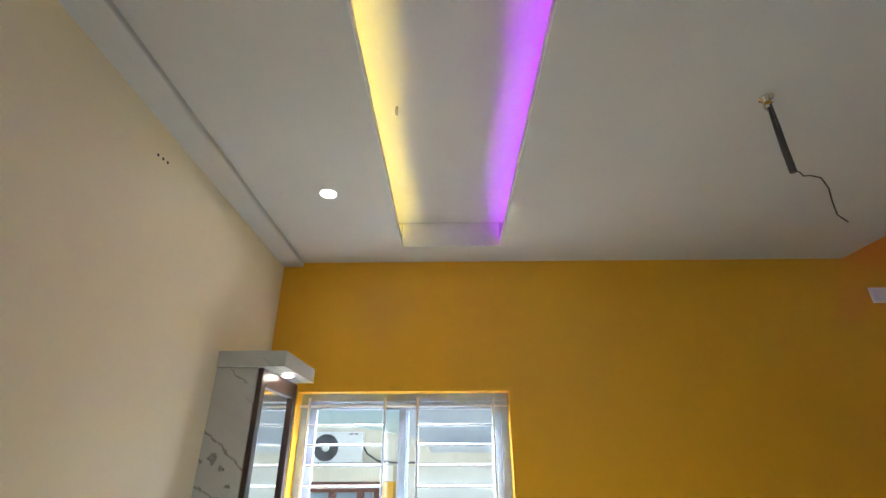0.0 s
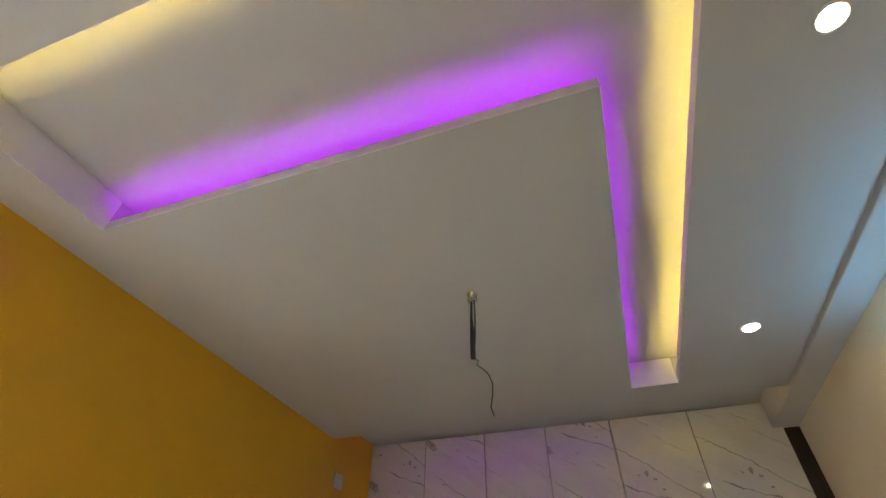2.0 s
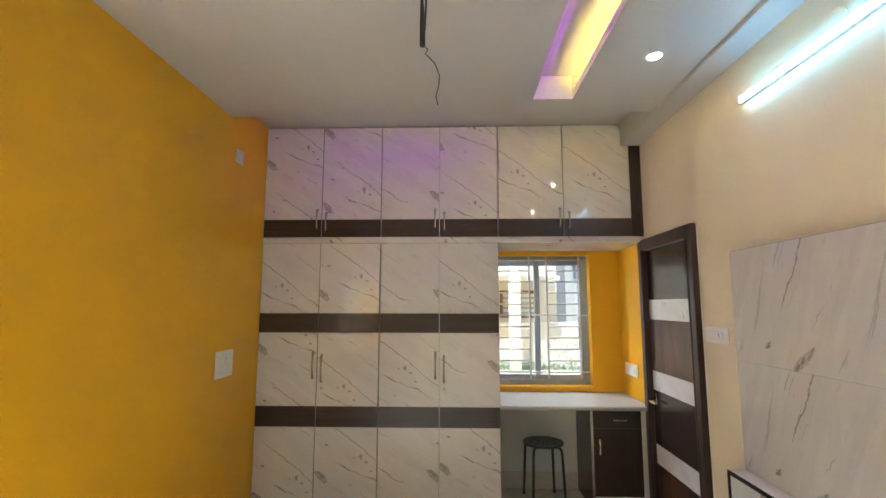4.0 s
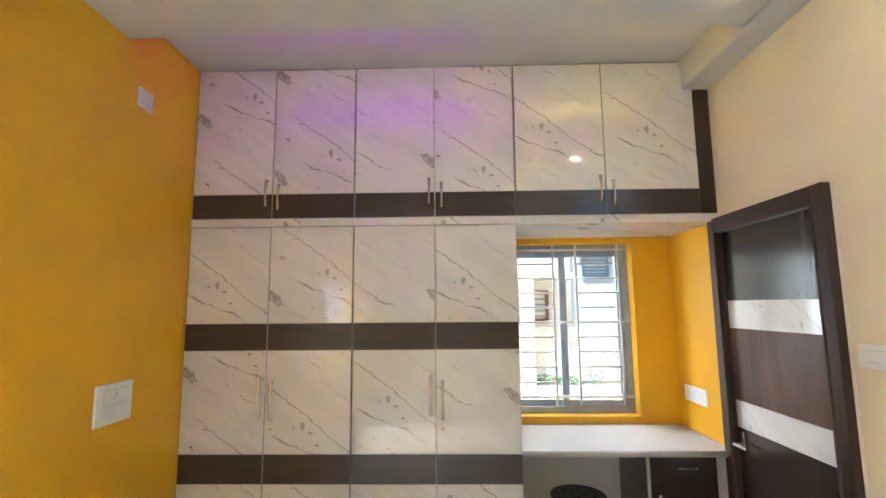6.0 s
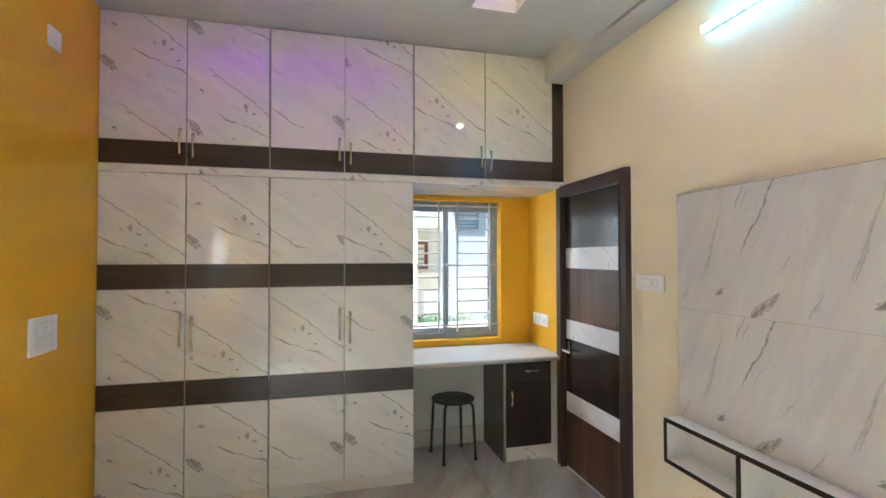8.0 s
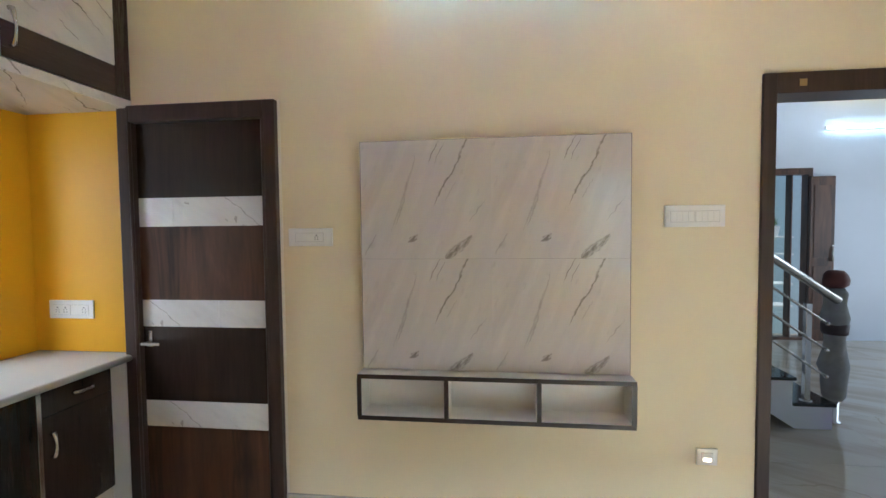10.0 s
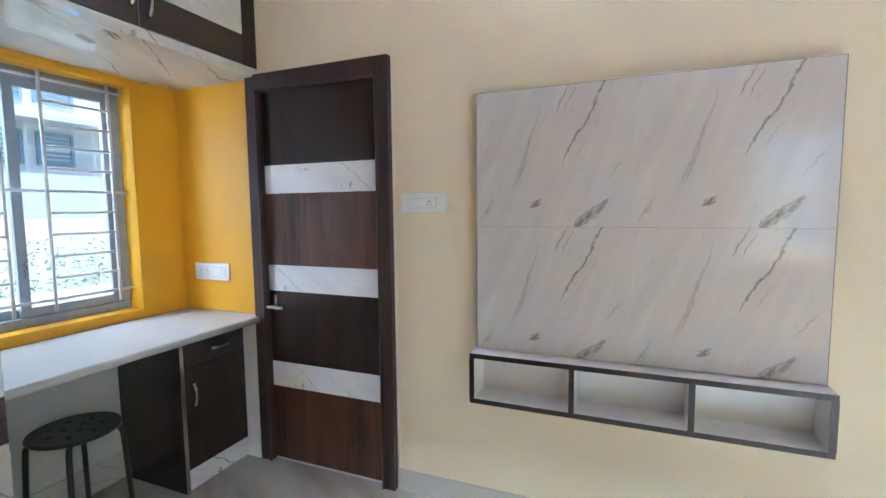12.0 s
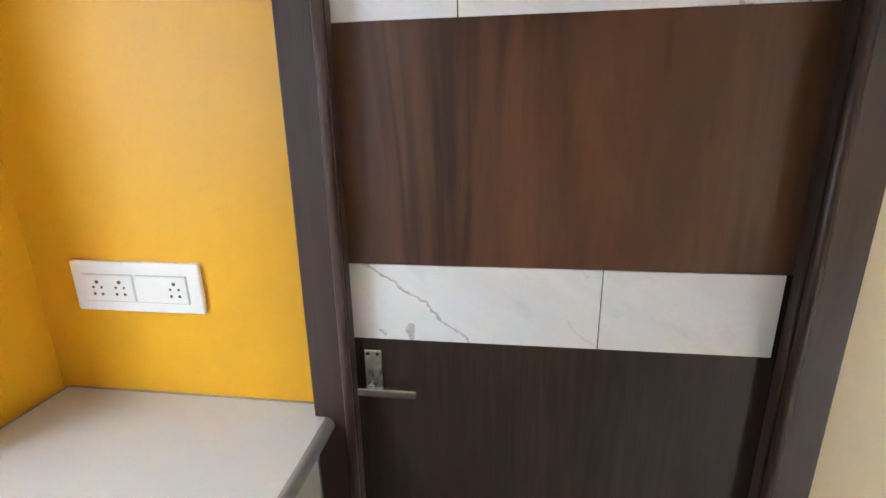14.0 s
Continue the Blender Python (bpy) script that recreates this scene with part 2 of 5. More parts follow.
    knot = maths(n, l, "MULTIPLY", most([lens((0.64, 1.02), (0.86, 0.80), 0.026, 0.8), lens((0.36, 0.86), (0.44, 0.80), 0.014, 0.8)]), hatch)
    knot = most([knot, lens((0.66, 1.0), (0.74, 0.93), 0.010), lens((0.375, 0.85), (0.43, 0.835), 0.008)])
    broad = ramp(n, l, noise_of(n, l, field(9, 1.6, -22, 13.0), 1.0, 5, 0.6), [(0.46, (0, 0, 0)), (0.75, (0.6, 0.6, 0.6))])
    pale = ramp(n, l, noise_of(n, l, field(13, 2.0, -22, 21.0), 1.0, 5, 0.65), [(0.52, (0, 0, 0)), (0.75, (0.7, 0.7, 0.7))])
    col = mixed(n, l, broad, base, tuple(k * 0.80 for k in base))
    col = mixed(n, l, pale, col, tuple(min(1, k * 1.14) for k in base))
    blur = ramp(n, l, noise_of(n, l, field(22, 9, -25, 33.0), 1.0, 3), [(0.62, (0, 0, 0)), (0.74, (0.4, 0.4, 0.4))])
    col = mixed(n, l, blur, col, tuple(k * 0.66 for k in base))
    grain = ramp(n, l, noise_of(n, l, field(60, 24, -24, 41.0), 1.0, 3, 0.7), [(0.3, (0.35, 0.35, 0.35)), (0.6, (1, 1, 1))])
    col = mixed(n, l, maths(n, l, "MULTIPLY", maths(n, l, "MULTIPLY", faint, 0.42), grain), col, vein)
    col = mixed(n, l, maths(n, l, "MULTIPLY", maths(n, l, "MULTIPLY", most([strong, knot]), 0.82), grain), col, vein)
    l.new(col, b.inputs["Base Color"])
    l.new(maths(n, l, "ADD", maths(n, l, "MULTIPLY", noise_of(n, l, geo, 6, 3), 0.06), rough - 0.03), b.inputs["Roughness"])
    bumped(n, l, b, noise_of(n, l, geo, 5, 2), 0.05, 0.004)
    return m


def slab_print(name, right, base=(0.62, 0.59, 0.54), vein=(0.17, 0.145, 0.12), rough=0.05, spec=0.7, bold=1.25):
    """Glossy marble-print laminate. The print's middle lies at the object's origin; right is the direction across it."""
    WIDE, HIGH = 0.93, 0.64
    m, n, l, b = nodes_of(name, rough, spec=spec)
    co = n.new("ShaderNodeTexCoord").outputs["Object"]

    def along(axis):
        k = n.new("ShaderNodeVectorMath")
        k.operation = "DOT_PRODUCT"
        l.new(co, k.inputs[0])
        k.inputs[1].default_value = axis
        return k.outputs["Value"]

    ur, vr = along(right), along((0, 0, -1))

    def wrapped(a, span):
        k = n.new("ShaderNodeMath")
        k.operation = "WRAP"
        l.new(a, k.inputs[0])
        k.inputs[1].default_value, k.inputs[2].default_value = span / 2, -span / 2
        return k.outputs[0]

    u, v = wrapped(ur, WIDE), wrapped(vr, HIGH)

    def field(su, sv, turn, off):
        c, s = math.cos(radians(turn)), math.sin(radians(turn))
        a = maths(n, l, "ADD", maths(n, l, "MULTIPLY", ur, c), maths(n, l, "MULTIPLY", vr, s))
        d = maths(n, l, "SUBTRACT", maths(n, l, "MULTIPLY", vr, c), maths(n, l, "MULTIPLY", ur, s))
        k = n.new("ShaderNodeCombineXYZ")
        l.new(maths(n, l, "MULTIPLY", a, su), k.inputs[0])
        l.new(maths(n, l, "MULTIPLY", d, sv), k.inputs[1])
        k.inputs[2].default_value = off
        return k.outputs[0]

    def sway(size, amount, off):
        return maths(n, l, "MULTIPLY", maths(n, l, "SUBTRACT", noise_of(n, l, field(size, size, 0, off), 1.0, 3, 0.6), 0.5), amount)

    uw = maths(n, l, "ADD", u, maths(n, l, "ADD", sway(14, 0.05, 1.0), sway(75, 0.012, 4.0)))
    vw = maths(n, l, "ADD", v, maths(n, l, "ADD", sway(14, 0.05, 7.0), sway(75, 0.012, 9.0)))

    def stroke(p, q, wp, wq, soft=0.45):
        """A mark from p to q whose half width goes from wp to wq."""
        dx, dy = q[0] - p[0], q[1] - p[1]
        run = dx * dx + dy * dy
        du, dv = maths(n, l, "SUBTRACT", uw, p[0]), maths(n, l, "SUBTRACT", vw, p[1])
        s = maths(n, l, "DIVIDE", maths(n, l, "ADD", maths(n, l, "MULTIPLY", du, dx), maths(n, l, "MULTIPLY", dv, dy)), run, True)
        eu, ev = maths(n, l, "SUBTRACT", du, maths(n, l, "MULTIPLY", s, dx)), maths(n, l, "SUBTRACT", dv, maths(n, l, "MULTIPLY", s, dy))
        d = maths(n, l, "SQRT", maths(n, l, "ADD", maths(n, l, "MULTIPLY", eu, eu), maths(n, l, "MULTIPLY", ev, ev)))
        w = maths(n, l, "ADD", maths(n, l, "MULTIPLY", s, bold * (wq - wp)), bold * wp)
        return ramp(n, l, maths(n, l, "DIVIDE", d, w), [(0.0, (1, 1, 1)), (soft, (0.9, 0.9, 0.9)), (1.0, (0, 0, 0))])

    def chain(points, soft=0.45):
        return [stroke(p[:2], q[:2], p[2], q[2], soft) for p, q in zip(points, points[1:])]

    def most(items):
        out = items[0]
        for k in items[1:]:
            out = maths(n, l, "MAXIMUM", out, k)
        return out

    thread = most(chain([(-0.26, -0.265, 0.0022), (-0.157, -0.188, 0.004), (0.03, -0.06, 0.0045), (0.168, 0.06, 0.0035), (0.338, 0.18, 0.005), (0.41, 0.19, 0.0015)])
                  + chain([(-0.16, -0.192, 0.002), (-0.20, -0.20, 0.004)])
                  + chain([(-0.055, 0.094, 0.003), (0.116, 0.162, 0.003), (0.23, 0.235, 0.0018)])
                  + chain([(0.0, 0.26, 0.002), (0.09, 0.31, 0.003)]))
    dark = most(chain([(-0.18, 0.04, 0.0012), (-0.11, 0.075, 0.007), (-0.05, 0.096, 0.002)])
                + chain([(0.05, 0.135, 0.0015), (0.09, 0.152, 0.005), (0.13, 0.168, 0.0015)])
                + [stroke((0.0, -0.014), (0.003, 0.016), 0.013, 0.003, 0.75), stroke((0.042, 0.024), (0.055, 0.032), 0.007, 0.003, 0.7), stroke((-0.046, 0.0), (-0.055, -0.008), 0.005, 0.002), stroke((0.08, 0.10), (0.087, 0.108), 0.006, 0.003), stroke((-0.27, -0.10), (-0.262, -0.085), 0.008, 0.003, 0.7)])
    hatch = ramp(n, l, noise_of(n, l, field(18, 170, 52, 9.0), 1.0, 2), [(0.38, (0.15, 0.15, 0.15)), (0.52, (1, 1, 1))])
    knot = most([maths(n, l, "MULTIPLY", most([stroke((-0.325, 0.115), (-0.28, 0.165), 0.012, 0.019, 0.8)]), hatch)]
                + chain([(-0.345, 0.10, 0.004), (-0.315, 0.10, 0.005), (-0.275, 0.135, 0.0045), (-0.255, 0.18, 0.004)])
                + chain([(-0.345, 0.10, 0.003), (-0.325, 0.145, 0.0035), (-0.285, 0.185, 0.003)]))
    faint = most(chain([(-0.40, -0.22, 0.002), (-0.30, -0.15, 0.006)], 0.1) + chain([(0.10, -0.26, 0.003), (0.22, -0.16, 0.009), (0.30, -0.12, 0.003)], 0.1) + chain([(0.27, -0.03, 0.003), (0.36, 0.03, 0.005)], 0.1) + chain([(-0.20, 0.22, 0.003), (-0.10, 0.27, 0.008)], 0.1) + [stroke((-0.08, 0.20), (-0.07, 0.205), 0.011, 0.008, 0.3)])
    broad = ramp(n, l, noise_of(n, l, field(1.8, 8, 33, 13.0), 1.0, 5, 0.6), [(0.44, (0, 0, 0)), (0.76, (0.75, 0.75, 0.75))])
    pale = ramp(n, l, noise_of(n, l, field(2.2, 12, 33, 21.0), 1.0, 5, 0.65), [(0.52, (0, 0, 0)), (0.75, (0.7, 0.7, 0.7))])
    smudge = ramp(n, l, noise_of(n, l, field(9, 22, 36, 33.0), 1.0, 3), [(0.60, (0, 0, 0)), (0.74, (0.4, 0.4, 0.4))])
    col = mixed(n, l, broad, base, tuple(k * 0.84 for k in base))
    col = mixed(n, l, pale, col, tuple(min(1, k * 1.12) for k in base))
    col = mixed(n, l, smudge, col, tuple(k * 0.72 for k in base))
    grain = ramp(n, l, noise_of(n, l, field(40, 40, 0, 41.0), 1.0, 3, 0.7), [(0.3, (0.4, 0.4, 0.4)), (0.6, (1, 1, 1))])
    for mask, ink in ((faint, 0.35), (thread, 0.78), (most([dark, knot]), 0.9)):
        col = mixed(n, l, maths(n, l, "MULTIPLY", maths(n, l, "MULTIPLY", mask, ink), grain), col, vein)
    l.new(col, b.inputs["Base Color"])
    l.new(maths(n, l, "ADD", maths(n, l, "MULTIPLY", noise_of(n, l, co, 6, 3), 0.05), rough - 0.025), b.inputs["Roughness"])
    bumped(n, l, b, noise_of(n, l, co, 4, 2), 0.03, 0.004)
    return m


def anchored(ob, x, y, z):
    """Moves a part's origin to a place in the room, its mesh staying where it is; the print starts there."""
    home = ORIGIN[ob]
    shift = Vector((x, y, z)) - home
    for v in ob.data.vertices:
        v.co -= shift
    ob.location = shift
    return ob


def timber(name, dark, light, grain=(1, 1, 0.05), rough=0.35, streaks=14.0, spec=0.5, figure=0.7):
    """Wood-pattern laminate: long wavering streaks and fine pores along the grain."""
    m, n, l, b = nodes_of(name, rough, spec=spec)
    co = n.new("ShaderNodeTexCoord").outputs["Object"]
    rnd = n.new("ShaderNodeObjectInfo").outputs["Random"]
    mp = n.new("ShaderNodeMapping")
    l.new(co, mp.inputs["Vector"])
    mp.inputs["Scale"].default_value = grain
    push = n.new("ShaderNodeCombineXYZ")
    l.new(maths(n, l, "MULTIPLY", rnd, 23.0), push.inputs[0])
    l.new(maths(n, l, "MULTIPLY", rnd, 11.0), push.inputs[1])
    l.new(push.outputs[0], mp.inputs["Location"])
    broad = noise_of(n, l, mp.outputs[0], streaks, 5, 0.65, 1.2)
    pores = noise_of(n, l, mp.outputs[0], streaks * 11, 3, 0.6)
    col = ramp(n, l, broad, [(0.3, dark), (0.5, tuple((d + g) / 2 for d, g in zip(dark, light))), (0.68, light)])
    lines = ramp(n, l, maths(n, l, "ABSOLUTE", maths(n, l, "SUBTRACT", noise_of(n, l, mp.outputs[0], streaks * 0.6, 4, 0.6, 0.8), 0.5)), [(0.0, (0.35, 0.35, 0.35)), (0.035, (1, 1, 1))])
    col = mixed(n, l, figure, col, lines, "MULTIPLY")
    col = mixed(n, l, 0.35, col, ramp(n, l, pores, [(0.35, (0.55, 0.55, 0.55)), (0.6, (1, 1, 1))]), "MULTIPLY")
    l.new(col, b.inputs["Base Color"])
    l.new(maths(n, l, "ADD", maths(n, l, "MULTIPLY", pores, 0.12), rough - 0.06), b.inputs["Roughness"])
    bumped(n, l, b, pores, 0.12, 0.0006)
    return m


def plain(name, colour, rough=0.4, metal=0.0, patch=0.1, size=18.0):
    m, n, l, b = nodes_of(name, rough, metal)
    co = n.new("ShaderNodeTexCoord").outputs["Object"]
    k = noise_of(n, l, co, size, 4)
    l.new(mixed(n, l, k, tuple(c * (1 - patch) for c in colour), tuple(min(1, c * (1 + patch)) for c in colour)), b.inputs["Base Color"])
    l.new(maths(n, l, "ADD", maths(n, l, "MULTIPLY", k, 0.14), max(0.02, rough - 0.07)), b.inputs["Roughness"])
    return m


def glowing(name, colour, strength):
    m, n, l, b = nodes_of(name, 0.4)
    b.inputs["Base Color"].default_value = (0.8, 0.8, 0.8, 1)
    b.inputs["Emission Color"].default_value = (*colour, 1)
    b.inputs["Emission Strength"].default_value = strength
    return m


def pane_glass(name, tint=(0.93, 0.97, 0.96)):
    m = bpy.data.materials.new(name)
    m.use_nodes = True
    n, l = m.node_tree.nodes, m.node_tree.links
    n.remove(n["Principled BSDF"])
    clear, gloss, mix, fr = n.new("ShaderNodeBsdfTransparent"), n.new("ShaderNodeBsdfGlossy"), n.new("ShaderNodeMixShader"), n.new("ShaderNodeFresnel")
    clear.inputs[0].default_value, gloss.inputs["Roughness"].default_value = (*tint, 1), 0.02
    l.new(fr.outputs[0], mix.inputs[0])
    l.new(clear.outputs[0], mix.inputs[1])
    l.new(gloss.outputs[0], mix.inputs[2])
    l.new(mix.outputs[0], n["Material Output"].inputs["Surface"])
    return m


S30, C30 = math.sin(radians(33)), math.cos(radians(33))
M_ORANGE = paint("orange_paint", (0.79, 0.405, 0.006), 0.42)
M_CREAM = paint("cream_paint", (0.81, 0.71, 0.49), 0.5)
# ceiling white toned down for its dimness; channel edges get a lighter copy
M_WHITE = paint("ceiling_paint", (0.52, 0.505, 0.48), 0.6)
M_HALL = paint("hall_paint", (0.70, 0.74, 0.80), 0.55)
M_GREYP = paint("pale_grey_paint", (0.62, 0.62, 0.58), 0.6)
M_MARBLE = slab_print("marble_laminate", (1, 0, 0))
M_MARBLE_TV = printed_sheet("marble_laminate_tiled", ((0, -1, 0), 1.245), ((0, 0, -1), -1.879), 0.6215, 0.556, rough=0.045)
M_MARBLE_DOOR = slab_print("marble_laminate_strip", (0, -1, 0), base=(0.74, 0.74, 0.74), vein=(0.32, 0.30, 0.29), rough=0.08, spec=0.5, bold=0.75)
M_MARBLE_S = slab_print("marble_laminate_grey", (0, 1, 0), base=(0.50, 0.50, 0.485), vein=(0.15, 0.14, 0.13), rough=0.12, spec=0.5, bold=1.7)
M_FLOOR = veined("polished_marble_tile", (0.55, 0.83, 0.1), (0.83, -0.55, 0.2), base=(0.48, 0.44, 0.37), vein=(0.27, 0.22, 0.16), cloud=(0.27, 0.22, 0.165), rough=0.09, knots=0.0, scale=0.7, streak=1.0, ink=0.5)
M_SKIRT = veined("skirting_tile", (0.4, 0.9, 0.0), (0.3, 0.2, 1.0), base=(0.58, 0.54, 0.47), vein=(0.3, 0.25, 0.2), knots=0.0, rough=0.15)
M_WENGE = timber("dark_wenge", (0.029, 0.018, 0.0145), (0.040, 0.025, 0.020), (1, 1, 0.05), 0.20, figure=0.12)
M_BAND = timber("dark_wenge_band", (0.040, 0.025, 0.020), (0.056, 0.035, 0.028), (0.06, 1, 1), 0.25, figure=0.25)
M_WALNUT = timber("walnut", (0.040, 0.0175, 0.011), (0.165, 0.072, 0.036), (1, 1, 0.13), 0.38, 4.5, figure=0.75)
M_FRAME = timber("dark_stained_frame", (0.038, 0.020, 0.017), (0.062, 0.034, 0.028), (1, 1, 0.05), 0.35, figure=0.4)
M_EDGE = plain("grey_edge_band", (0.22, 0.20, 0.18), 0.5)
M_BOARD = plain("white_laminate_board", (0.74, 0.73, 0.70), 0.35, patch=0.05)
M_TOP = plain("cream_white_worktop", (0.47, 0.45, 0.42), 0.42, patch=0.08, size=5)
M_CHROME = plain("brushed_steel", (0.62, 0.60, 0.57), 0.22, 1.0)
M_BRASS = plain("dull_brass", (0.45, 0.33, 0.16), 0.35, 1.0)
M_PLASTIC = plain("white_plastic", (0.80, 0.79, 0.76), 0.3, patch=0.03)
M_GAP = plain("grey_key_gap", (0.55, 0.54, 0.52), 0.5)
M_DOT = plain("dark_hole", (0.02, 0.02, 0.02), 0.7)
M_BLACK = plain("black_powder_coat", (0.012, 0.013, 0.015), 0.38)
M_ALU = plain("weathered_aluminium", (0.33, 0.37, 0.43), 0.45, 0.2, patch=0.3, size=9)
M_BAR = plain("white_enamel_bar", (0.70, 0.71, 0.73), 0.35, patch=0.1)
M_GLASS = pane_glass("window_glass")
M_MIRROR = plain("mirror_glass", (0.86, 0.88, 0.87), 0.02, 1.0, patch=0.01)
M_MIRROR.node_tree.nodes["Principled BSDF"].inputs["Roughness"].default_value = 0.01
M_GRANITE = plain("black_granite", (0.02, 0.022, 0.024), 0.12, patch=0.5, size=160)
M_YELLOW = glowing("warm_led_strip", (1.0, 0.76, 0.16), 24.0)
M_YELLOW_EDGE = glowing("warm_led_strip_edge", (1.0, 0.76, 0.16), 42.0)
M_PURPLE = glowing("purple_led_strip", (0.46, 0.004, 1.0), 24.0)
M_PURPLE_EDGE = glowing("purple_led_strip_edge", (0.46, 0.01, 1.0), 36.0)
M_TUBE = glowing("cool_tube", (0.22, 0.60, 1.0), 9.5)
M_SPOT = glowing("downlight_lens", (1.0, 0.88, 0.68), 80.0)
M_NIGHT = glowing("night_light_lens", (1.0, 0.85, 0.55), 2.0)
M_WIRE = plain("dark_cable_sleeve", (0.05, 0.04, 0.04), 0.6)
M_WIREW = plain("pale_cable", (0.6, 0.57, 0.5), 0.5)

# ---- the room's measures ----
XE, YN, YS, ZS, ZF = 3.09, 0.62, -4.212, 3.085, 2.925
WT = 0.20
D1 = (-0.803, 0.052, 2.112)      # bathroom door frame, outer
D2 = (-3.98, -3.056, 2.128)     # entrance door frame, outer
W1 = (-4.02, -2.804, 0.95, 2.114)   # west window opening: y, y, z, z
W2 = (1.88, 2.82, 0.87, 2.06)       # north window opening: x, x, z, z
HX = 7.2                         # far wall of the hall

# walls: plain boxes butted round the openings
structure("wall_west", boxes([
    (-WT, 0, YS - WT, W1[0], 0, ZS), (-WT, 0, W1[1], YN + WT, 0, ZS),
    (-WT, 0, W1[0], W1[1], 0, W1[2]), (-WT, 0, W1[0], W1[1], W1[3], ZS)]), M_ORANGE, "orange painted plaster wall with a barred window")
structure("wall_north", boxes([
    (0, W2[0], YN, YN + WT, 0, ZS), (W2[1], XE + 0.15, YN, YN + WT, 0, ZS),
    (W2[0], W2[1], YN, YN + WT, 0, W2[2]), (W2[0], W2[1], YN, YN + WT, W2[3], ZS)]), M_ORANGE, "orange painted wall behind the study niche")
structure("wall_north_lower", boxes([(1.94, XE - 0.02, YN - 0.012, YN, 0, 0.785)]), M_GREYP, "pale grey painted wall under the desk")
structure("wall_east", boxes([
    (XE, XE + 0.15, D2[1], D1[0], 0, ZS), (XE, XE + 0.15, YS - WT, D2[0], 0, ZS),
    (XE, XE + 0.15, D1[0], D1[1], D1[2], ZS), (XE, XE + 0.15, D2[0], D2[1], D2[2], ZS)]), M_CREAM, "cream painted plaster wall with two doors")
structure("wall_niche", boxes([(XE, XE + 0.15, D1[1], YN, 0, ZS)]), M_ORANGE, "orange painted side wall of the study niche")
# unseen outer skin, dark so the window lamp doesn't bounce onto the neighbour house
structure("wall_west_outside", boxes([(-WT - 0.02, -WT, YS - WT, W1[0], -0.3, ZS), (-WT - 0.02, -WT, W1[1], YN + WT, -0.3, ZS), (-WT - 0.02, -WT, W1[0], W1[1], -0.3, W1[2]), (-WT - 0.02, -WT, W1[0], W1[1], W1[3], ZS)]), plain("bounce_stop_grey", (0.06, 0.06, 0.065), 0.8, patch=0.2, size=6), "unseen dark skin added outside the wall to stop lamp bounce")
structure("wall_south", boxes([(0, XE, YS - WT, YS, 0, ZS)]), M_CREAM, "cream painted plain plaster wall")
structure("floor_base", boxes([(-WT, HX + 0.2, -8.0, YN + WT, -0.25, -0.012)]), M_GREYP, "screed under the marble floor", "floor")

# ceiling: slab, false ceiling with an L-shaped light channel, side beams
CX0, CX1, CX2 = 0.232, 2.088, 2.345
CY0, CY1, CY2 = -3.425, -2.830, -0.825
FN, BX, BY, BZ = -0.61, 2.932, -4.085, 2.898
TH, LIP, UP = 0.013, 0.012, 0.046
rows = [(-WT, XE + 0.15, YS - WT, YN + WT, ZS, ZS + 0.15)]
rows += [(0, CX0, BY, FN, ZF, ZF + TH), (CX0, BX, BY, CY0, ZF, ZF + TH), (CX2, BX, CY0, CY2, ZF, ZF + TH), (CX0, BX, CY2, FN, ZF, ZF + TH), (CX0, CX1, CY1, CY2, ZF, ZF + TH)]
rows += [(CX0 - 0.03, CX0, CY0 - 0.2, CY1 + 0.2, ZF + TH, ZS), (CX1 - 0.2, CX2 + 0.2, CY2, CY2 + 0.03, ZF + TH, ZS)]
rows += [(CX0, CX2, CY0 - LIP, CY0, ZF + TH, ZF + UP), (CX2, CX2 + LIP, CY0 - LIP, CY2, ZF + TH, ZF + UP), (CX0, CX1, CY1, CY1 + LIP, ZF + TH, ZF + UP), (CX1 - LIP, CX1, CY1 + LIP, CY2, ZF + TH, ZF + UP)]
# unseen lip added to keep direct strip light off the loft doors
rows += [(0, BX, FN - LIP, FN, ZF + TH, ZF + 0.04)]
bm = boxes(rows)
beams = ((BX, XE + 0.05, YS - 0.05, 0, BZ, ZS + 0.05), (-0.05, BX + 0.01, YS - 0.05, BY, BZ, ZS + 0.05))
for row in beams:
    box(bm, *row, bevel=0.009)
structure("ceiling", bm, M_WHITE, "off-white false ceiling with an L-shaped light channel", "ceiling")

# thin facings over the channel edges, their brightness put into the colour
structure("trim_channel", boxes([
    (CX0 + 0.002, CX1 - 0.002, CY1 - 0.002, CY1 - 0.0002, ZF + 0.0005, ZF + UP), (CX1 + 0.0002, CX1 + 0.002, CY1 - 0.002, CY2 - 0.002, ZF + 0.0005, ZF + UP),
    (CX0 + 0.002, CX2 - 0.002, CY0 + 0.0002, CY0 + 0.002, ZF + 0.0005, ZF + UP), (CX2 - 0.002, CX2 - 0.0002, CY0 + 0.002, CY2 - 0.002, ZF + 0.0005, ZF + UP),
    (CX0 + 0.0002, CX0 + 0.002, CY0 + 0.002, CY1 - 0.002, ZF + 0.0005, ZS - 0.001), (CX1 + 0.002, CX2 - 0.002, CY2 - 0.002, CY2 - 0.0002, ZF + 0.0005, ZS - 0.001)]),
    paint("lit_ceiling_paint", (0.84, 0.83, 0.81), 0.5), "ceiling channel edges in a lighter colour that stands in for light", "trim")


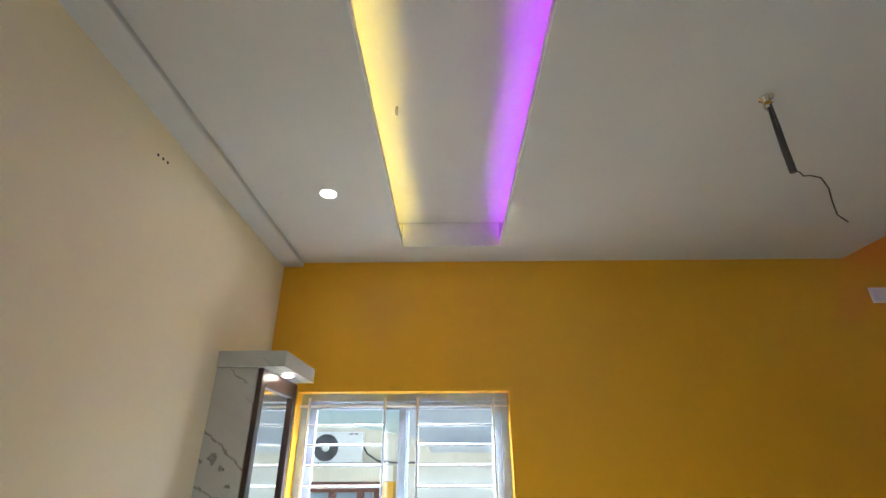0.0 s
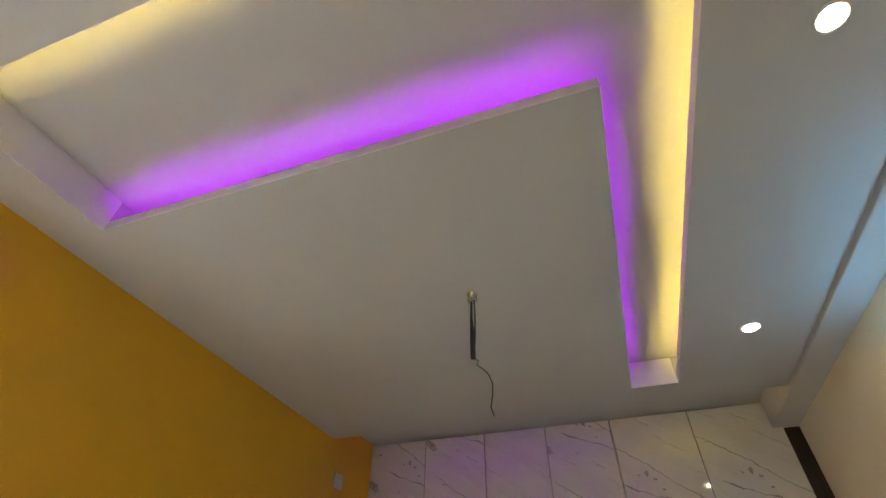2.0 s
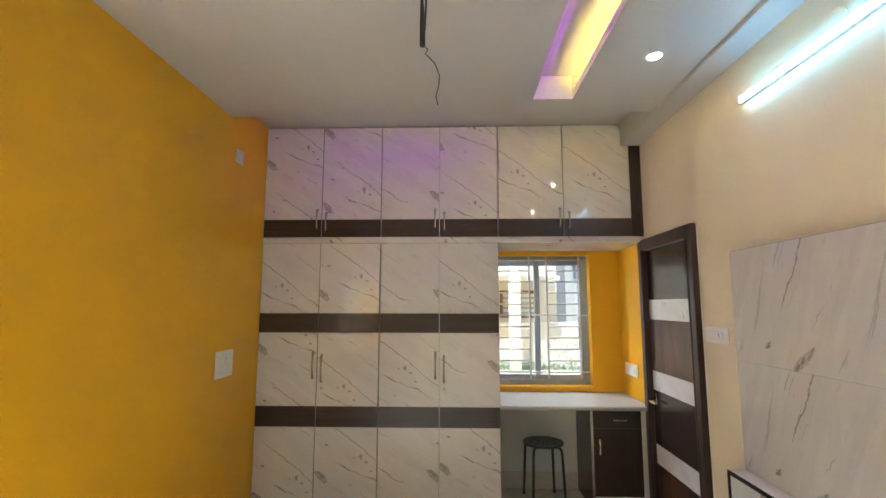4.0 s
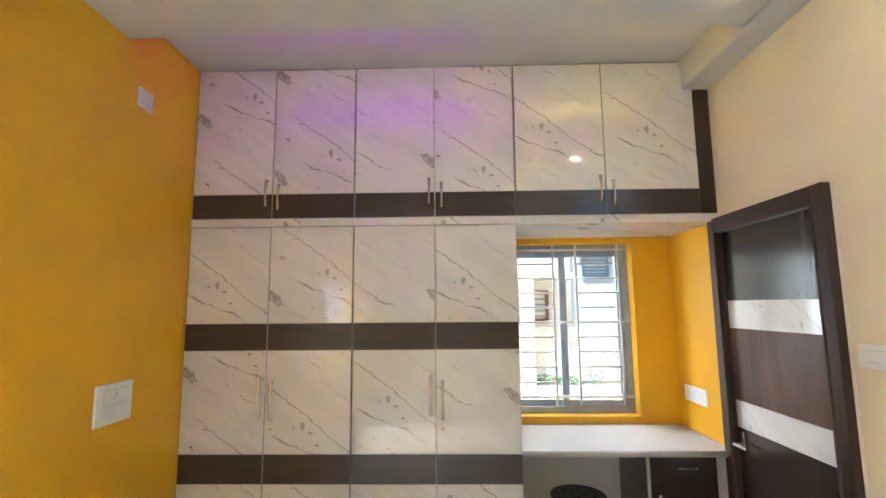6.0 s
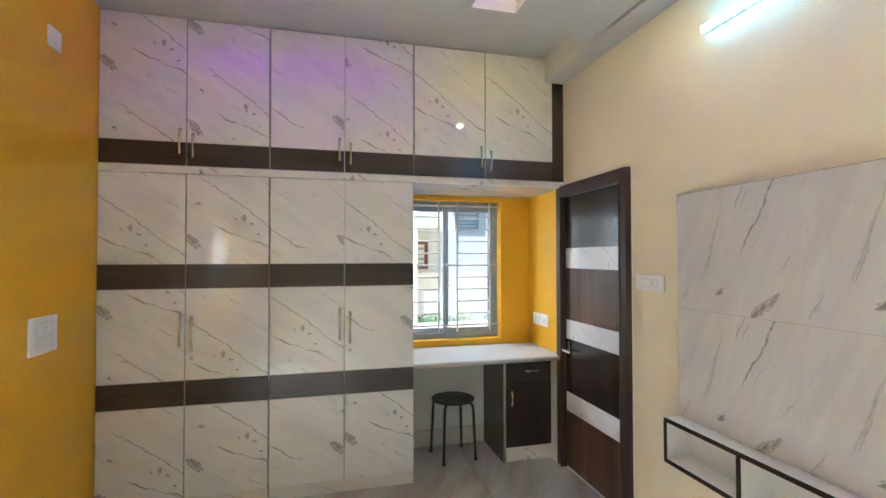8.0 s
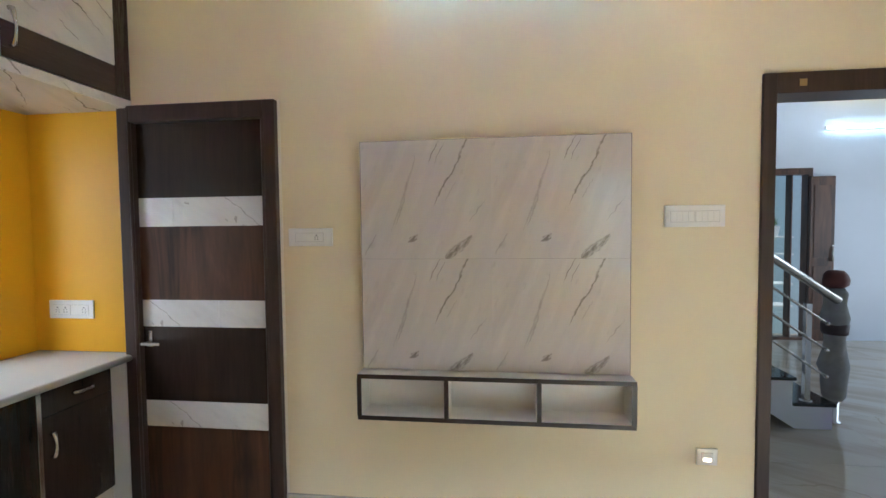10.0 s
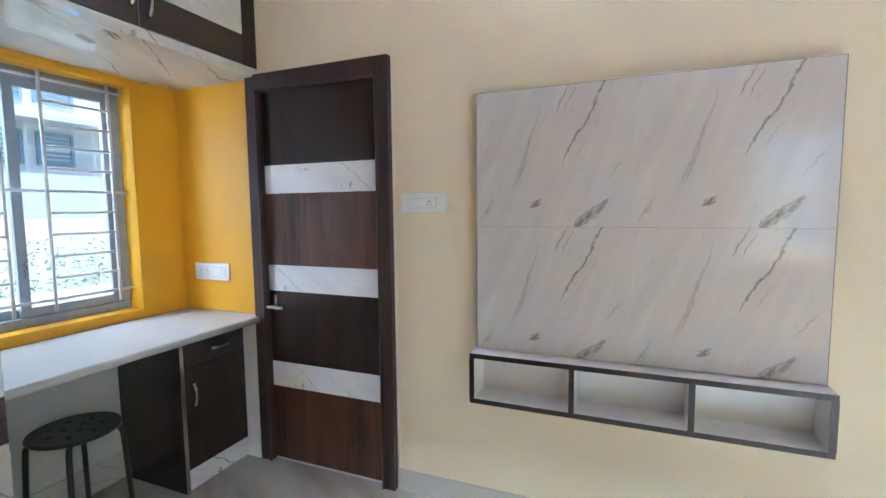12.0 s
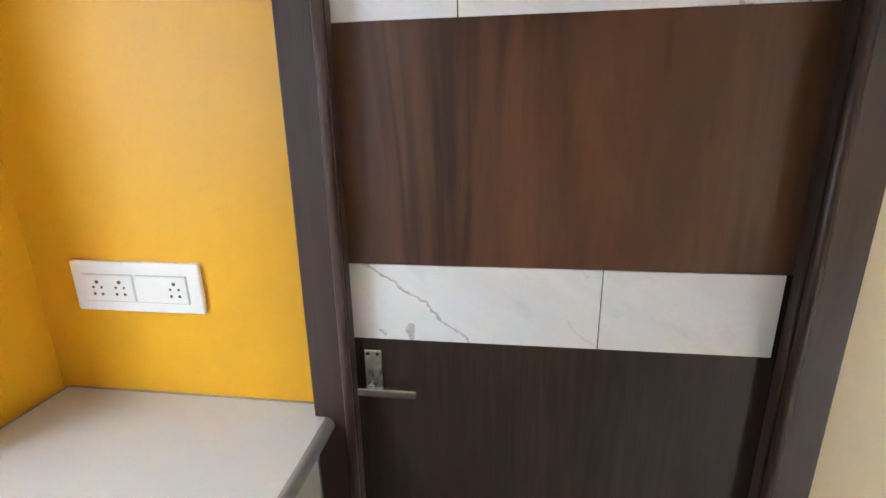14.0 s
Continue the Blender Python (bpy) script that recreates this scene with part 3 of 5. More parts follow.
def ribbon(p, q, away, seed, width=0.012, lo=0.012, hi=0.04):
    """A strip laid loosely along the line from p to q, wandering to and from it."""
    p, q, o = Vector((*p, ZF + TH + 0.004)), Vector((*q, ZF + TH + 0.004)), Vector((*away, 0))
    bm, k = bmesh.new(), max(6, int((q - p).length / 0.05))
    sides = []
    for i in range(k + 1):
        c = p.lerp(q, i / k)
        w = 0.5 + 0.75 * noise.noise(Vector((i / k * (q - p).length * 1.7, seed, 0.3)))
        c = c + o * (lo + (hi - lo) * min(1, max(0, w)))
        sides.append([bm.verts.new(c - o * width / 2), bm.verts.new(c + o * width / 2)])
    for a, c in zip(sides, sides[1:]):
        bm.faces.new((a[0], a[1], c[1], c[0]))
    ext = bmesh.ops.extrude_face_region(bm, geom=bm.faces[:])
    bmesh.ops.translate(bm, verts=[v for v in ext["geom"] if isinstance(v, bmesh.types.BMVert)], vec=(0, 0, 0.003))
    return bm


def led(runs, material, label):
    ob = thing("led_strip", (*runs[0][0], ZF + TH), label, "light strip")
    for k, r in enumerate(runs):
        part("strip", ribbon(*r), material, ob)


led([((CX0 + 0.02, CY0 - LIP), (CX2, CY0 - LIP), (0, -1), 1.0), ((CX2 + LIP, CY0), (CX2 + LIP, CY2 - 0.06), (1, 0), 2.0)], M_YELLOW, "glowing warm yellow light strip on the ceiling ledge")
led([((CX0 + 0.02, CY1 + LIP), (CX1 - 0.05, CY1 + LIP), (0, 1), 3.0), ((CX1 - LIP, CY1 + 0.08), (CX1 - LIP, CY2 - 0.06), (-1, 0), 4.0)], M_PURPLE, "glowing purple light strip on the ceiling ledge")
led([((0.35, FN - 0.05), (1.80, FN - 0.05), (0, -1), 5.0, 0.014)], M_PURPLE_EDGE, "glowing purple light strip above the false ceiling edge")
led([((2.15, FN - 0.05), (2.80, FN - 0.05), (0, -1), 6.0)], M_YELLOW_EDGE, "glowing warm yellow light strip above the false ceiling edge")


def downlight(x, y, z, r=0.034):
    ob = thing("downlight", (x, y, z), "round white recessed ceiling downlight, switched on", "downlight", "ceiling downlights")
    part("ring", lathe(bmesh.new(), (x, y, z), (0, 0, -1), [(r + 0.009, 0), (r + 0.009, 0.004), (r + 0.004, 0.007), (r, 0.004), (r, 0.0)]), M_PLASTIC, ob)
    part("lens", lathe(bmesh.new(), (x, y, z - 0.001), (0, 0, -1), [(r, 0.0), (r, 0.003), (r * 0.6, 0.0045)]), M_SPOT, ob, "glowing warm white lens")
    return ob


for x, y in ((0.852, -3.722), (2.652, -2.836), (2.652, -1.338)):
    downlight(x, y, ZF)


# ---- wardrobe wall ----
def bow_handle(parent, p, q, out, label=""):
    """A slim bow handle from p to q that stands off along out."""
    p, q, o = Vector(p), Vector(q), Vector(out)
    bm = bmesh.new()
    pts, radii = [p], [0.0105]
    for k in range(9):
        s = k / 8
        pts.append(p.lerp(q, 0.03 + 0.94 * s) + o * (0.014 + 0.012 * math.sin(math.pi * s)))
        radii.append(0.0105 - 0.0045 * math.sin(math.pi * s))
    pts.append(q)
    radii.append(0.0105)
    tube(bm, pts, radii, 8)
    return part("handle", bm, M_CHROME, parent, label)


def cupboard_door(unit, x0, x1, sections, prints, handle, lock=None):
    z0, z1 = sections[0][0], sections[-1][1]
    door = part("door", boxes([(x0 + 0.0015, x1 - 0.0015, 0.0, 0.018, z0 + 0.001, z1 - 0.001)]), M_EDGE, unit)
    prints = list(prints)
    for za, zb, m, name in sections:
        panel = part(name, boxes([(x0 + 0.0035, x1 - 0.0035, -0.004, 0.0, za + 0.0015, zb - 0.0015)], 0.0008), m, door)
        if m == M_MARBLE:
            x, z = prints.pop(0)
            anchored(panel, x, 0, z)
    bow_handle(door, (handle[0], -0.004, handle[1]), (handle[0], -0.004, handle[2]), (0, -1, 0), "brushed steel bow handle")
    if lock:
        part("lock", lathe(bmesh.new(), (lock[0], -0.004, lock[1]), (0, -1, 0), [(0.011, 0), (0.011, 0.004), (0.008, 0.006)], 14), M_BRASS, door, "round lock")
    return door


XV = (0.0, 0.4835, 0.973, 1.451, 1.925, 2.457, 2.998)
# where the print of each panel has its middle, from the bottom panel up
PRINT_LOWER = (((0.35, 0.27), (0.34, 1.39), (0.177, 1.746)), ((0.845, 0.43), (0.70, 0.957), (0.82, 1.82)), ((1.71, 0.45), (1.18, 1.10), (0.82, 1.82)), ((1.79, 0.50), (2.18, 1.27), (1.61, 1.76)))
PRINT_UPPER = ((0.35, 2.90), (0.83, 3.17), (1.72, 2.63), (1.74, 2.42), (2.09, 2.68), (2.71, 2.65))
LOWER = [(0.092, 0.657, M_MARBLE, "marble_panel"), (0.657, 0.813, M_BAND, "band"), (0.813, 1.381, M_MARBLE, "marble_panel"), (1.381, 1.533, M_BAND, "band"), (1.533, 2.096, M_MARBLE, "marble_panel")]
UPPER = [(2.149, 2.294, M_BAND, "band"), (2.294, 3.075, M_MARBLE, "marble_panel")]
for i in (0, 2):
    w = thing("wardrobe", (XV[i] + 0.004, 0.3, 0), "white marble-look wardrobe with dark wood bands, doors closed", "wardrobe", "wardrobes of the wall unit")
    part("body", boxes([(XV[i] + 0.004, XV[i + 2] - 0.001, 0.019, YN - 0.002, 0.09, 2.098)]), M_BOARD, w)
    part("plinth", boxes([(XV[i] + 0.004, XV[i + 2] - 0.001, 0.02, 0.04, 0.0, 0.088)]), M_SKIRT, w, "pale marble plinth")
    cupboard_door(w, XV[i] + 0.003, XV[i + 1], LOWER, PRINT_LOWER[i], (XV[i + 1] - 0.03, 1.026, 1.232))
    cupboard_door(w, XV[i + 1], XV[i + 2], LOWER, PRINT_LOWER[i + 1], (XV[i + 1] + 0.038, 1.0, 1.205), (XV[i + 1] + 0.04, 0.951))
for i in (0, 2, 4):
    w = thing("loft_cupboard", (XV[i] + 0.004, 0.3, 2.147), "white marble-look loft cupboard with a dark wood band", "cupboard", "loft cupboards of the wall unit")
    part("body", boxes([(XV[i] + 0.004, XV[i + 2] - 0.001, 0.019, YN - 0.002, 2.148, 3.08)]), M_BOARD, w)
    cupboard_door(w, XV[i] + 0.003, XV[i + 1], UPPER, PRINT_UPPER[i:i + 1], (XV[i + 1] - 0.034, 2.222, 2.376))
    cupboard_door(w, XV[i + 1], XV[i + 2], UPPER, PRINT_UPPER[i + 1:i + 2], (XV[i + 1] + 0.04, 2.202, 2.348))
solid("loft_filler", boxes([(2.999, XE - 0.001, -0.002, 0.03, 2.148, BZ - 0.001)], 0.001), M_WENGE, "dark wood filler board beside the loft cupboard", "filler board", (3.04, 0, 2.148))
board = thing("loft_board", (1.5, 0.3, 2.1), "glossy white marble-look board under the loft cupboards", "shelf board")
part("board", boxes([(0.002, XE - 0.001, 0.0, YN - 0.001, 2.099, 2.146)], 0.001), veined("marble_laminate_board", (C30, S30, 0), (S30, -C30, 0.6), rough=0.08), board)
part("edge", boxes([(0.002, XE - 0.001, -0.004, 0.0, 2.101, 2.145)], 0.0008), M_MARBLE, board)

# ---- study niche ----
desk = thing("study_desk", (2.5, 0.32, 0.785), "cream white laminate desk top with a rounded front edge", "desk")
bm = boxes([(1.927, XE - 0.001, 0.03, YN - 0.013, 0.787, 0.82)])
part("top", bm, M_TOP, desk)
bm = bmesh.new()
prof = [(0.03 - 0.0165 * math.sin(math.pi * k / 8), 0.8035 - 0.0165 * math.cos(math.pi * k / 8)) for k in range(9)]
ends = [[bm.verts.new((x, y, z)) for y, z in prof] for x in (1.927, XE - 0.022)]
for k in range(8):
    bm.faces.new((ends[0][k], ends[0][k + 1], ends[1][k + 1], ends[1][k])).smooth = True
bm.faces.new(ends[0]), bm.faces.new(ends[1][::-1])
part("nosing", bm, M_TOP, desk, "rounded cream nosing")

part("sealant", boxes([(1.93, XE - 0.004, YN - 0.016, YN - 0.0132, 0.8202, 0.8232), (XE - 0.004, XE - 0.0012, 0.05, YN - 0.016, 0.8202, 0.8232)]), plain("dirty_sealant", (0.30, 0.26, 0.20), 0.8, patch=0.5, size=40), desk, "dirty sealant line along the wall")

cab = thing("desk_cabinet", (2.86, 0.35, 0), "dark wood desk cabinet with a drawer and a door", "cabinet")
part("body", boxes([(2.668, 3.052, 0.165, YN - 0.03, 0.11, 0.783)]), M_BOARD, cab)
part("side_panel", boxes([(2.650, 2.667, 0.142, YN - 0.014, 0.0, 0.784)], 0.001), M_WENGE, cab)
part("edge_strip", boxes([(2.649, 2.668, 0.139, 0.1415, 0.0, 0.784)]), M_CHROME, cab, "pale edge strip")
part("plinth", boxes([(2.668, 3.052, 0.160, 0.175, 0.0, 0.108)]), M_MARBLE, cab, "white marble plinth")
part("filler", boxes([(3.053, XE - 0.001, 0.056, 0.60, 0.0, 0.784)], 0.001), M_BOARD, cab, "cream filler strip")
dr = part("drawer_front", boxes([(2.670, 3.050, 0.145, 0.163, 0.628, 0.78)], 0.0015), M_WENGE, cab)
bow_handle(dr, (2.83, 0.145, 0.694), (2.93, 0.145, 0.694), (0, -1, 0), "steel bow handle")
dd = part("door", boxes([(2.670, 3.050, 0.145, 0.163, 0.113, 0.6255)], 0.0015), M_WENGE, cab)
bow_handle(dd, (2.715, 0.145, 0.435), (2.715, 0.145, 0.545), (0, -1, 0), "steel bow handle")

# round stool with a pierced seat
sx, sy, sz, sr = 2.312, 0.375, 0.46, 0.163
stool = thing("stool", (sx, sy, 0), "black metal round stool with a pierced seat", "stool")
bm = bmesh.new()
loops = [[(sx + sr * math.cos(2 * math.pi * k / 40), sy + sr * math.sin(2 * math.pi * k / 40)) for k in range(40)]]
for r, count in ((0.042, 3), (0.1, 7)):
    for j in range(count):
        a = 2 * math.pi * j / count + 0.4
        hx, hy = sx + r * math.cos(a), sy + r * math.sin(a)
        loops.append([(hx + 0.013 * math.cos(2 * math.pi * k / 10), hy + 0.013 * math.sin(2 * math.pi * k / 10)) for k in range(10)])
edges = []
for lp in loops:
    vs = [bm.verts.new((x, y, sz - 0.014)) for x, y in lp]
    edges += [bm.edges.new((vs[k], vs[(k + 1) % len(vs)])) for k in range(len(vs))]
bmesh.ops.triangle_fill(bm, edges=edges, use_beauty=True)
ext = bmesh.ops.extrude_face_region(bm, geom=bm.faces[:])
bmesh.ops.translate(bm, verts=[v for v in ext["geom"] if isinstance(v, bmesh.types.BMVert)], vec=(0, 0, 0.014))
part("seat", bm, M_BLACK, stool)
part("rim", tube(bmesh.new(), [(sx + sr * math.cos(2 * math.pi * k / 40), sy + sr * math.sin(2 * math.pi * k / 40), sz - 0.007) for k in range(41)], 0.0085, 8), M_BLACK, stool)
for j in range(4):
    a = radians(53 + 90 * j)
    c, s = math.cos(a), math.sin(a)
    pts = [(sx + c * r, sy + s * r, z) for r, z in ((0.06, sz - 0.026), (0.135, sz - 0.026), (0.158, sz - 0.032), (0.168, sz - 0.055), (0.172, sz - 0.10), (0.19, 0.012))]
    leg = part("leg", tube(bmesh.new(), pts, 0.0115, 10), M_BLACK, stool)
    part("foot", lathe(bmesh.new(), (sx + c * 0.1905, sy + s * 0.1905, 0.0), (0, 0, 1), [(0.013, 0), (0.0135, 0.006), (0.012, 0.022)], 12), M_DOT, leg, "black rubber foot")


# ---- windows ----
def window(name, axis, u0, u1, z0, z1, face, uprights, levels, full, label):
    """A two-sash sliding window with a bar grille. axis 'x': in the west wall (u runs along y), 'y': in the north wall (u along x)."""
    def P(u, d, z):
        return (-d, u, z) if axis == "x" else (u, face + d, z)

    def B(u_a, u_b, d_a, d_b, z_a, z_b):
        p, q = P(u_a, d_a, z_a), P(u_b, d_b, z_b)
        return (min(p[0], q[0]), max(p[0], q[0]), min(p[1], q[1]), max(p[1], q[1]), min(p[2], q[2]), max(p[2], q[2]))

    w = thing(name, P((u0 + u1) / 2, 0.1, z0), label, "window", kind="structure")
    f, mid = 0.045, (u0 + u1) / 2
    part("window_frame", boxes([B(u0, u1, 0.095, 0.165, z0, z0 + f), B(u0, u1, 0.095, 0.165, z1 - f, z1), B(u0, u0 + f, 0.095, 0.165, z0 + f, z1 - f), B(u1 - f, u1, 0.095, 0.165, z0 + f, z1 - f)], 0.002), M_ALU, w, "weathered grey aluminium frame")
    for a, b, d in ((u0 + f, mid + 0.028, 0.132), (mid - 0.028, u1 - f, 0.105)):
        g = 0.042
        za, zb = z0 + f, z1 - f
        sash = part("sash", boxes([B(a, b, d, d + 0.024, za, za + g), B(a, b, d, d + 0.024, zb - g, zb), B(a, a + g, d, d + 0.024, za + g, zb - g), B(b - g, b, d, d + 0.024, za + g, zb - g)], 0.002), M_ALU, w)
        pn = part("pane", boxes([B(a + g, b - g, d + 0.010, d + 0.014, za + g, zb - g)]), M_GLASS, sash)
        pn.visible_shadow = False
    part("window_sill", boxes([B(u0 + 0.002, u1 - 0.002, 0.165, 0.23, z0 + 0.001, z0 + 0.025)]), M_BOARD, w)
    grille = thing("window_grille", P(mid, 0.05, z0), "white enamelled steel bar grille across the window", "window grille")
    lo, hi = levels[-1], levels[0]
    for u in uprights:
        part("upright", bar(P(u, 0.05, lo - 0.055), P(u, 0.05, min(hi + 0.045, z1 - 0.005)), 0.0078, 8), M_BAR, grille)
    for i, z in enumerate(levels):
        if i in full:
            part("rail", bar(P(u0 + 0.003, 0.064, z), P(u1 - 0.003, 0.064, z), 0.0072, 8), M_BAR, grille)
        else:
            part("bar", bar(P(uprights[0], 0.05, z), P(uprights[1], 0.05, z), 0.0065, 8), M_BAR, grille)
            part("bar", bar(P(uprights[2], 0.05, z), P(uprights[3], 0.05, z), 0.0065, 8), M_BAR, grille)


window("window_1", "x", W1[0], W1[1], W1[2], W1[3], 0, (-3.959, -3.519, -3.33, -2.896), [2.04 - 0.1045 * k for k in range(11)], (0, 5, 10), "grey aluminium sliding window in the orange wall")
window("window_2", "y", W2[0], W2[1], W2[2], W2[3], YN, (1.965, 2.27, 2.435, 2.735), [2.022 - 0.1035 * k for k in range(11)], (0, 5, 10), "grey aluminium sliding window above the desk")

mk = thing("chalk_mark", (2.352, YN + 0.104, 1.1), "small dark handwritten scribble on the window sash", "scribble")
for x0, z0, x1, z1 in ((2.344, 1.10, 2.352, 1.118), (2.352, 1.118, 2.346, 1.134), (2.346, 1.134, 2.358, 1.150), (2.358, 1.150, 2.345, 1.166), (2.345, 1.166, 2.357, 1.180)):
    part("stroke", bar((x0, YN + 0.1042, z0), (x1, YN + 0.1042, z1), 0.0013, 5), M_WIRE, mk)


# ---- doors ----
def door_frame(d, y0, y1, z1, near=0.068, far=0.068, head=0.085, out=0.04):
    for a, b in ((y0, y0 + near), (y1 - far, y1)):
        part("jamb", boxes([(XE - out, XE + 0.16, a, b, 0.0, z1)], 0.004), M_FRAME, d)
    part("lintel", boxes([(XE - out, XE + 0.16, y0 + near, y1 - far, z1 - head, z1)], 0.004), M_FRAME, d)


d1 = thing("door_1", (XE, -0.35, 0), "closed dark wood flush door with three marble-look strips", "door", kind="structure")
door_frame(d1, *D1, near=0.063, far=0.0675)
for a, b in ((D1[0] + 0.063, D1[0] + 0.069), (D1[1] - 0.0735, D1[1] - 0.0675)):
    part("stop", boxes([(XE - 0.022, XE + 0.003, a, b, 0.0, D1[2] - 0.085)], 0.002), M_FRAME, d1)
LY0, LY1 = D1[0] + 0.0645, D1[1] - 0.0685
leaf = part("leaf", boxes([(XE + 0.008, XE + 0.045, LY0, LY1, 0.006, D1[2] - 0.087)], 0.001), M_WENGE, d1)
for za, zb, m in ((0.008, 0.424, M_WALNUT), (0.566, 0.962, M_WENGE), (1.106, 1.490, M_WALNUT), (1.642, 2.031, M_WENGE)):
    part("wood_panel", boxes([(XE + 0.004, XE + 0.008, LY0 + 0.001, LY1 - 0.001, za, zb)], 0.0006), m, leaf)
for za, zb, joint, at in ((0.425, 0.565, -0.52, (-0.22, 0.44)), (0.963, 1.105, -0.452, (-0.125, 0.975)), (1.491, 1.641, -0.215, (-0.56, 1.52))):
    for a, b in ((LY0 + 0.012, joint - 0.0008), (joint + 0.0008, LY1 - 0.001)):
        anchored(part("marble_strip", boxes([(XE + 0.0035, XE + 0.008, a, b, za, zb)], 0.0006), M_MARBLE_DOOR, leaf, "white marble-look strip"), XE, at[0], at[1])
for y in (D1[0] + 0.063, D1[1] - 0.0675):
    part("bead", bar((XE - 0.037, y, 0.001), (XE - 0.037, y, D1[2] - 0.088), 0.009, 10), M_FRAME, d1)
hz, hy, hx = 0.882, -0.055, XE + 0.004
plate = part("door_handle", boxes([(hx - 0.006, hx, hy - 0.017, hy + 0.017, hz - 0.028, hz + 0.06)], 0.002), M_CHROME, d1, "brushed steel lever handle")
part("spindle", tube(bmesh.new(), [(hx - 0.006, hy, hz - 0.004), (hx - 0.036, hy, hz - 0.004)], 0.009, 12), M_CHROME, plate)
part("lever", boxes([(hx - 0.046, hx - 0.036, hy - 0.088, hy + 0.02, hz - 0.012, hz + 0.004)], 0.002), M_CHROME, plate)
for dy in (-0.009, 0.009):
    part("screw", lathe(bmesh.new(), (hx - 0.006, hy + dy, hz + 0.052), (-1, 0, 0), [(0.0035, 0), (0.003, 0.0015)], 8), M_DOT, plate)
structure("trim_door", boxes([(XE - 0.003, XE, D1[0] - 0.014, D1[0], 0.1, D1[2] + 0.004)]), paint("pale_filler", (0.86, 0.80, 0.66), 0.6), "pale plaster filler beside the door frame", "trim")

d2 = thing("door_2", (XE, -3.53, 0), "dark wood door frame of the open entrance", "door", kind="structure")
door_frame(d2, *D2, near=0.068, far=0.055, head=0.09, out=0.018)
part("bolt_keeper", boxes([(XE - 0.042, XE - 0.0395, -3.215, -3.185, 2.06, 2.09)], 0.001), M_BRASS, d2, "small brass bolt keeper")
part("stopper", tube(bmesh.new(), [(XE + 0.02, D2[1] - 0.055, 0.14), (XE + 0.02, D2[1] - 0.082, 0.14)], [0.012, 0.009], 10), M_BRASS, d2, "brass knob stopper")

# ---- media wall ----
tv = thing("media_panel", (XE - 0.02, -1.866, 0.785), "grey-white marble-look wall panel in two glossy sheets", "wall panel")
part("core", boxes([(XE - 0.0635, XE - 0.001, -2.491, -1.242, 0.789, 1.882)]), M_EDGE, tv, "thin grey edge")
for za, zb in ((0.789, 1.3222), (1.323, 1.879)):
    part("sheet", boxes([(XE - 0.067, XE - 0.063, -2.487, -1.246, za, zb)], 0.0008), M_MARBLE_TV, tv)

sh = thing("wall_shelf", (XE - 0.08, -1.866, 0.575), "white open wall shelf with three bays and dark edges", "wall shelf")
X0, Y0, Y1, Z0, Z1, T = XE - 0.15, -2.496, -1.236, 0.573, 0.785, 0.018
part("top", boxes([(X0 + 0.003, XE - 0.001, Y0, Y1, Z1 - T, Z1)]), M_BOARD, sh)
part("bottom", boxes([(X0 + 0.003, XE - 0.001, Y0, Y1, Z0, Z0 + T)]), M_BOARD, sh)
part("back", boxes([(XE - 0.008, XE - 0.001, Y0 + T, Y1 - T, Z0 + T, Z1 - T)]), M_BOARD, sh)
DIV = (Y0 + T / 2, -2.076, -1.657, Y1 - T / 2)
for y in DIV:
    part("upright", boxes([(X0 + 0.003, XE - 0.009 if y in DIV[1:3] else XE - 0.001, y - T / 2, y + T / 2, Z0 + T, Z1 - T)]), M_BOARD, sh)
    part("edge_band", boxes([(X0, X0 + 0.003, y - 0.0105, y + 0.0105, Z0 + T, Z1 - T)]), M_WENGE, sh, "dark edge band")
for za in (Z0 - 0.002, Z1 - T):
    part("edge_band", boxes([(X0, X0 + 0.003, Y0, Y1, za, za + T + 0.002)]), M_WENGE, sh, "dark edge band")
for k in range(3):
    for s in (0.22, 0.8):
        y = DIV[k] + (DIV[k + 1] - DIV[k]) * s
        part("screw_cap", lathe(bmesh.new(), (XE - 0.008, y, 0.738), (-1, 0, 0), [(0.006, 0), (0.0055, 0.002)], 10), M_EDGE, sh, "small grey screw cap")

# tube light and the round box over it
tl = thing("tube_light", (XE, -1.945, 2.64), "cool white wall batten light, switched on", "tube light")
part("batten", boxes([(XE - 0.022, XE - 0.001, -2.515, -1.376, 2.640, 2.664)], 0.003), M_PLASTIC, tl)
part("diffuser", boxes([(XE - 0.044, XE - 0.0225, -2.505, -1.386, 2.637, 2.666)], 0.008), M_TUBE, tl, "glowing cool white diffuser")
for y in (-2.515, -1.386):
    part("end_cap", boxes([(XE - 0.046, XE - 0.022, y, y + 0.0095, 2.633, 2.669)], 0.002), M_PLASTIC, tl)
solid("junction_cover", lathe(bmesh.new(), (XE, -1.968, 2.712), (-1, 0, 0), [(0.046, 0.001), (0.046, 0.008), (0.04, 0.011)], 28), M_CREAM, "round cream junction box cover on the wall", "junction cover", (XE, -1.968, 2.712))


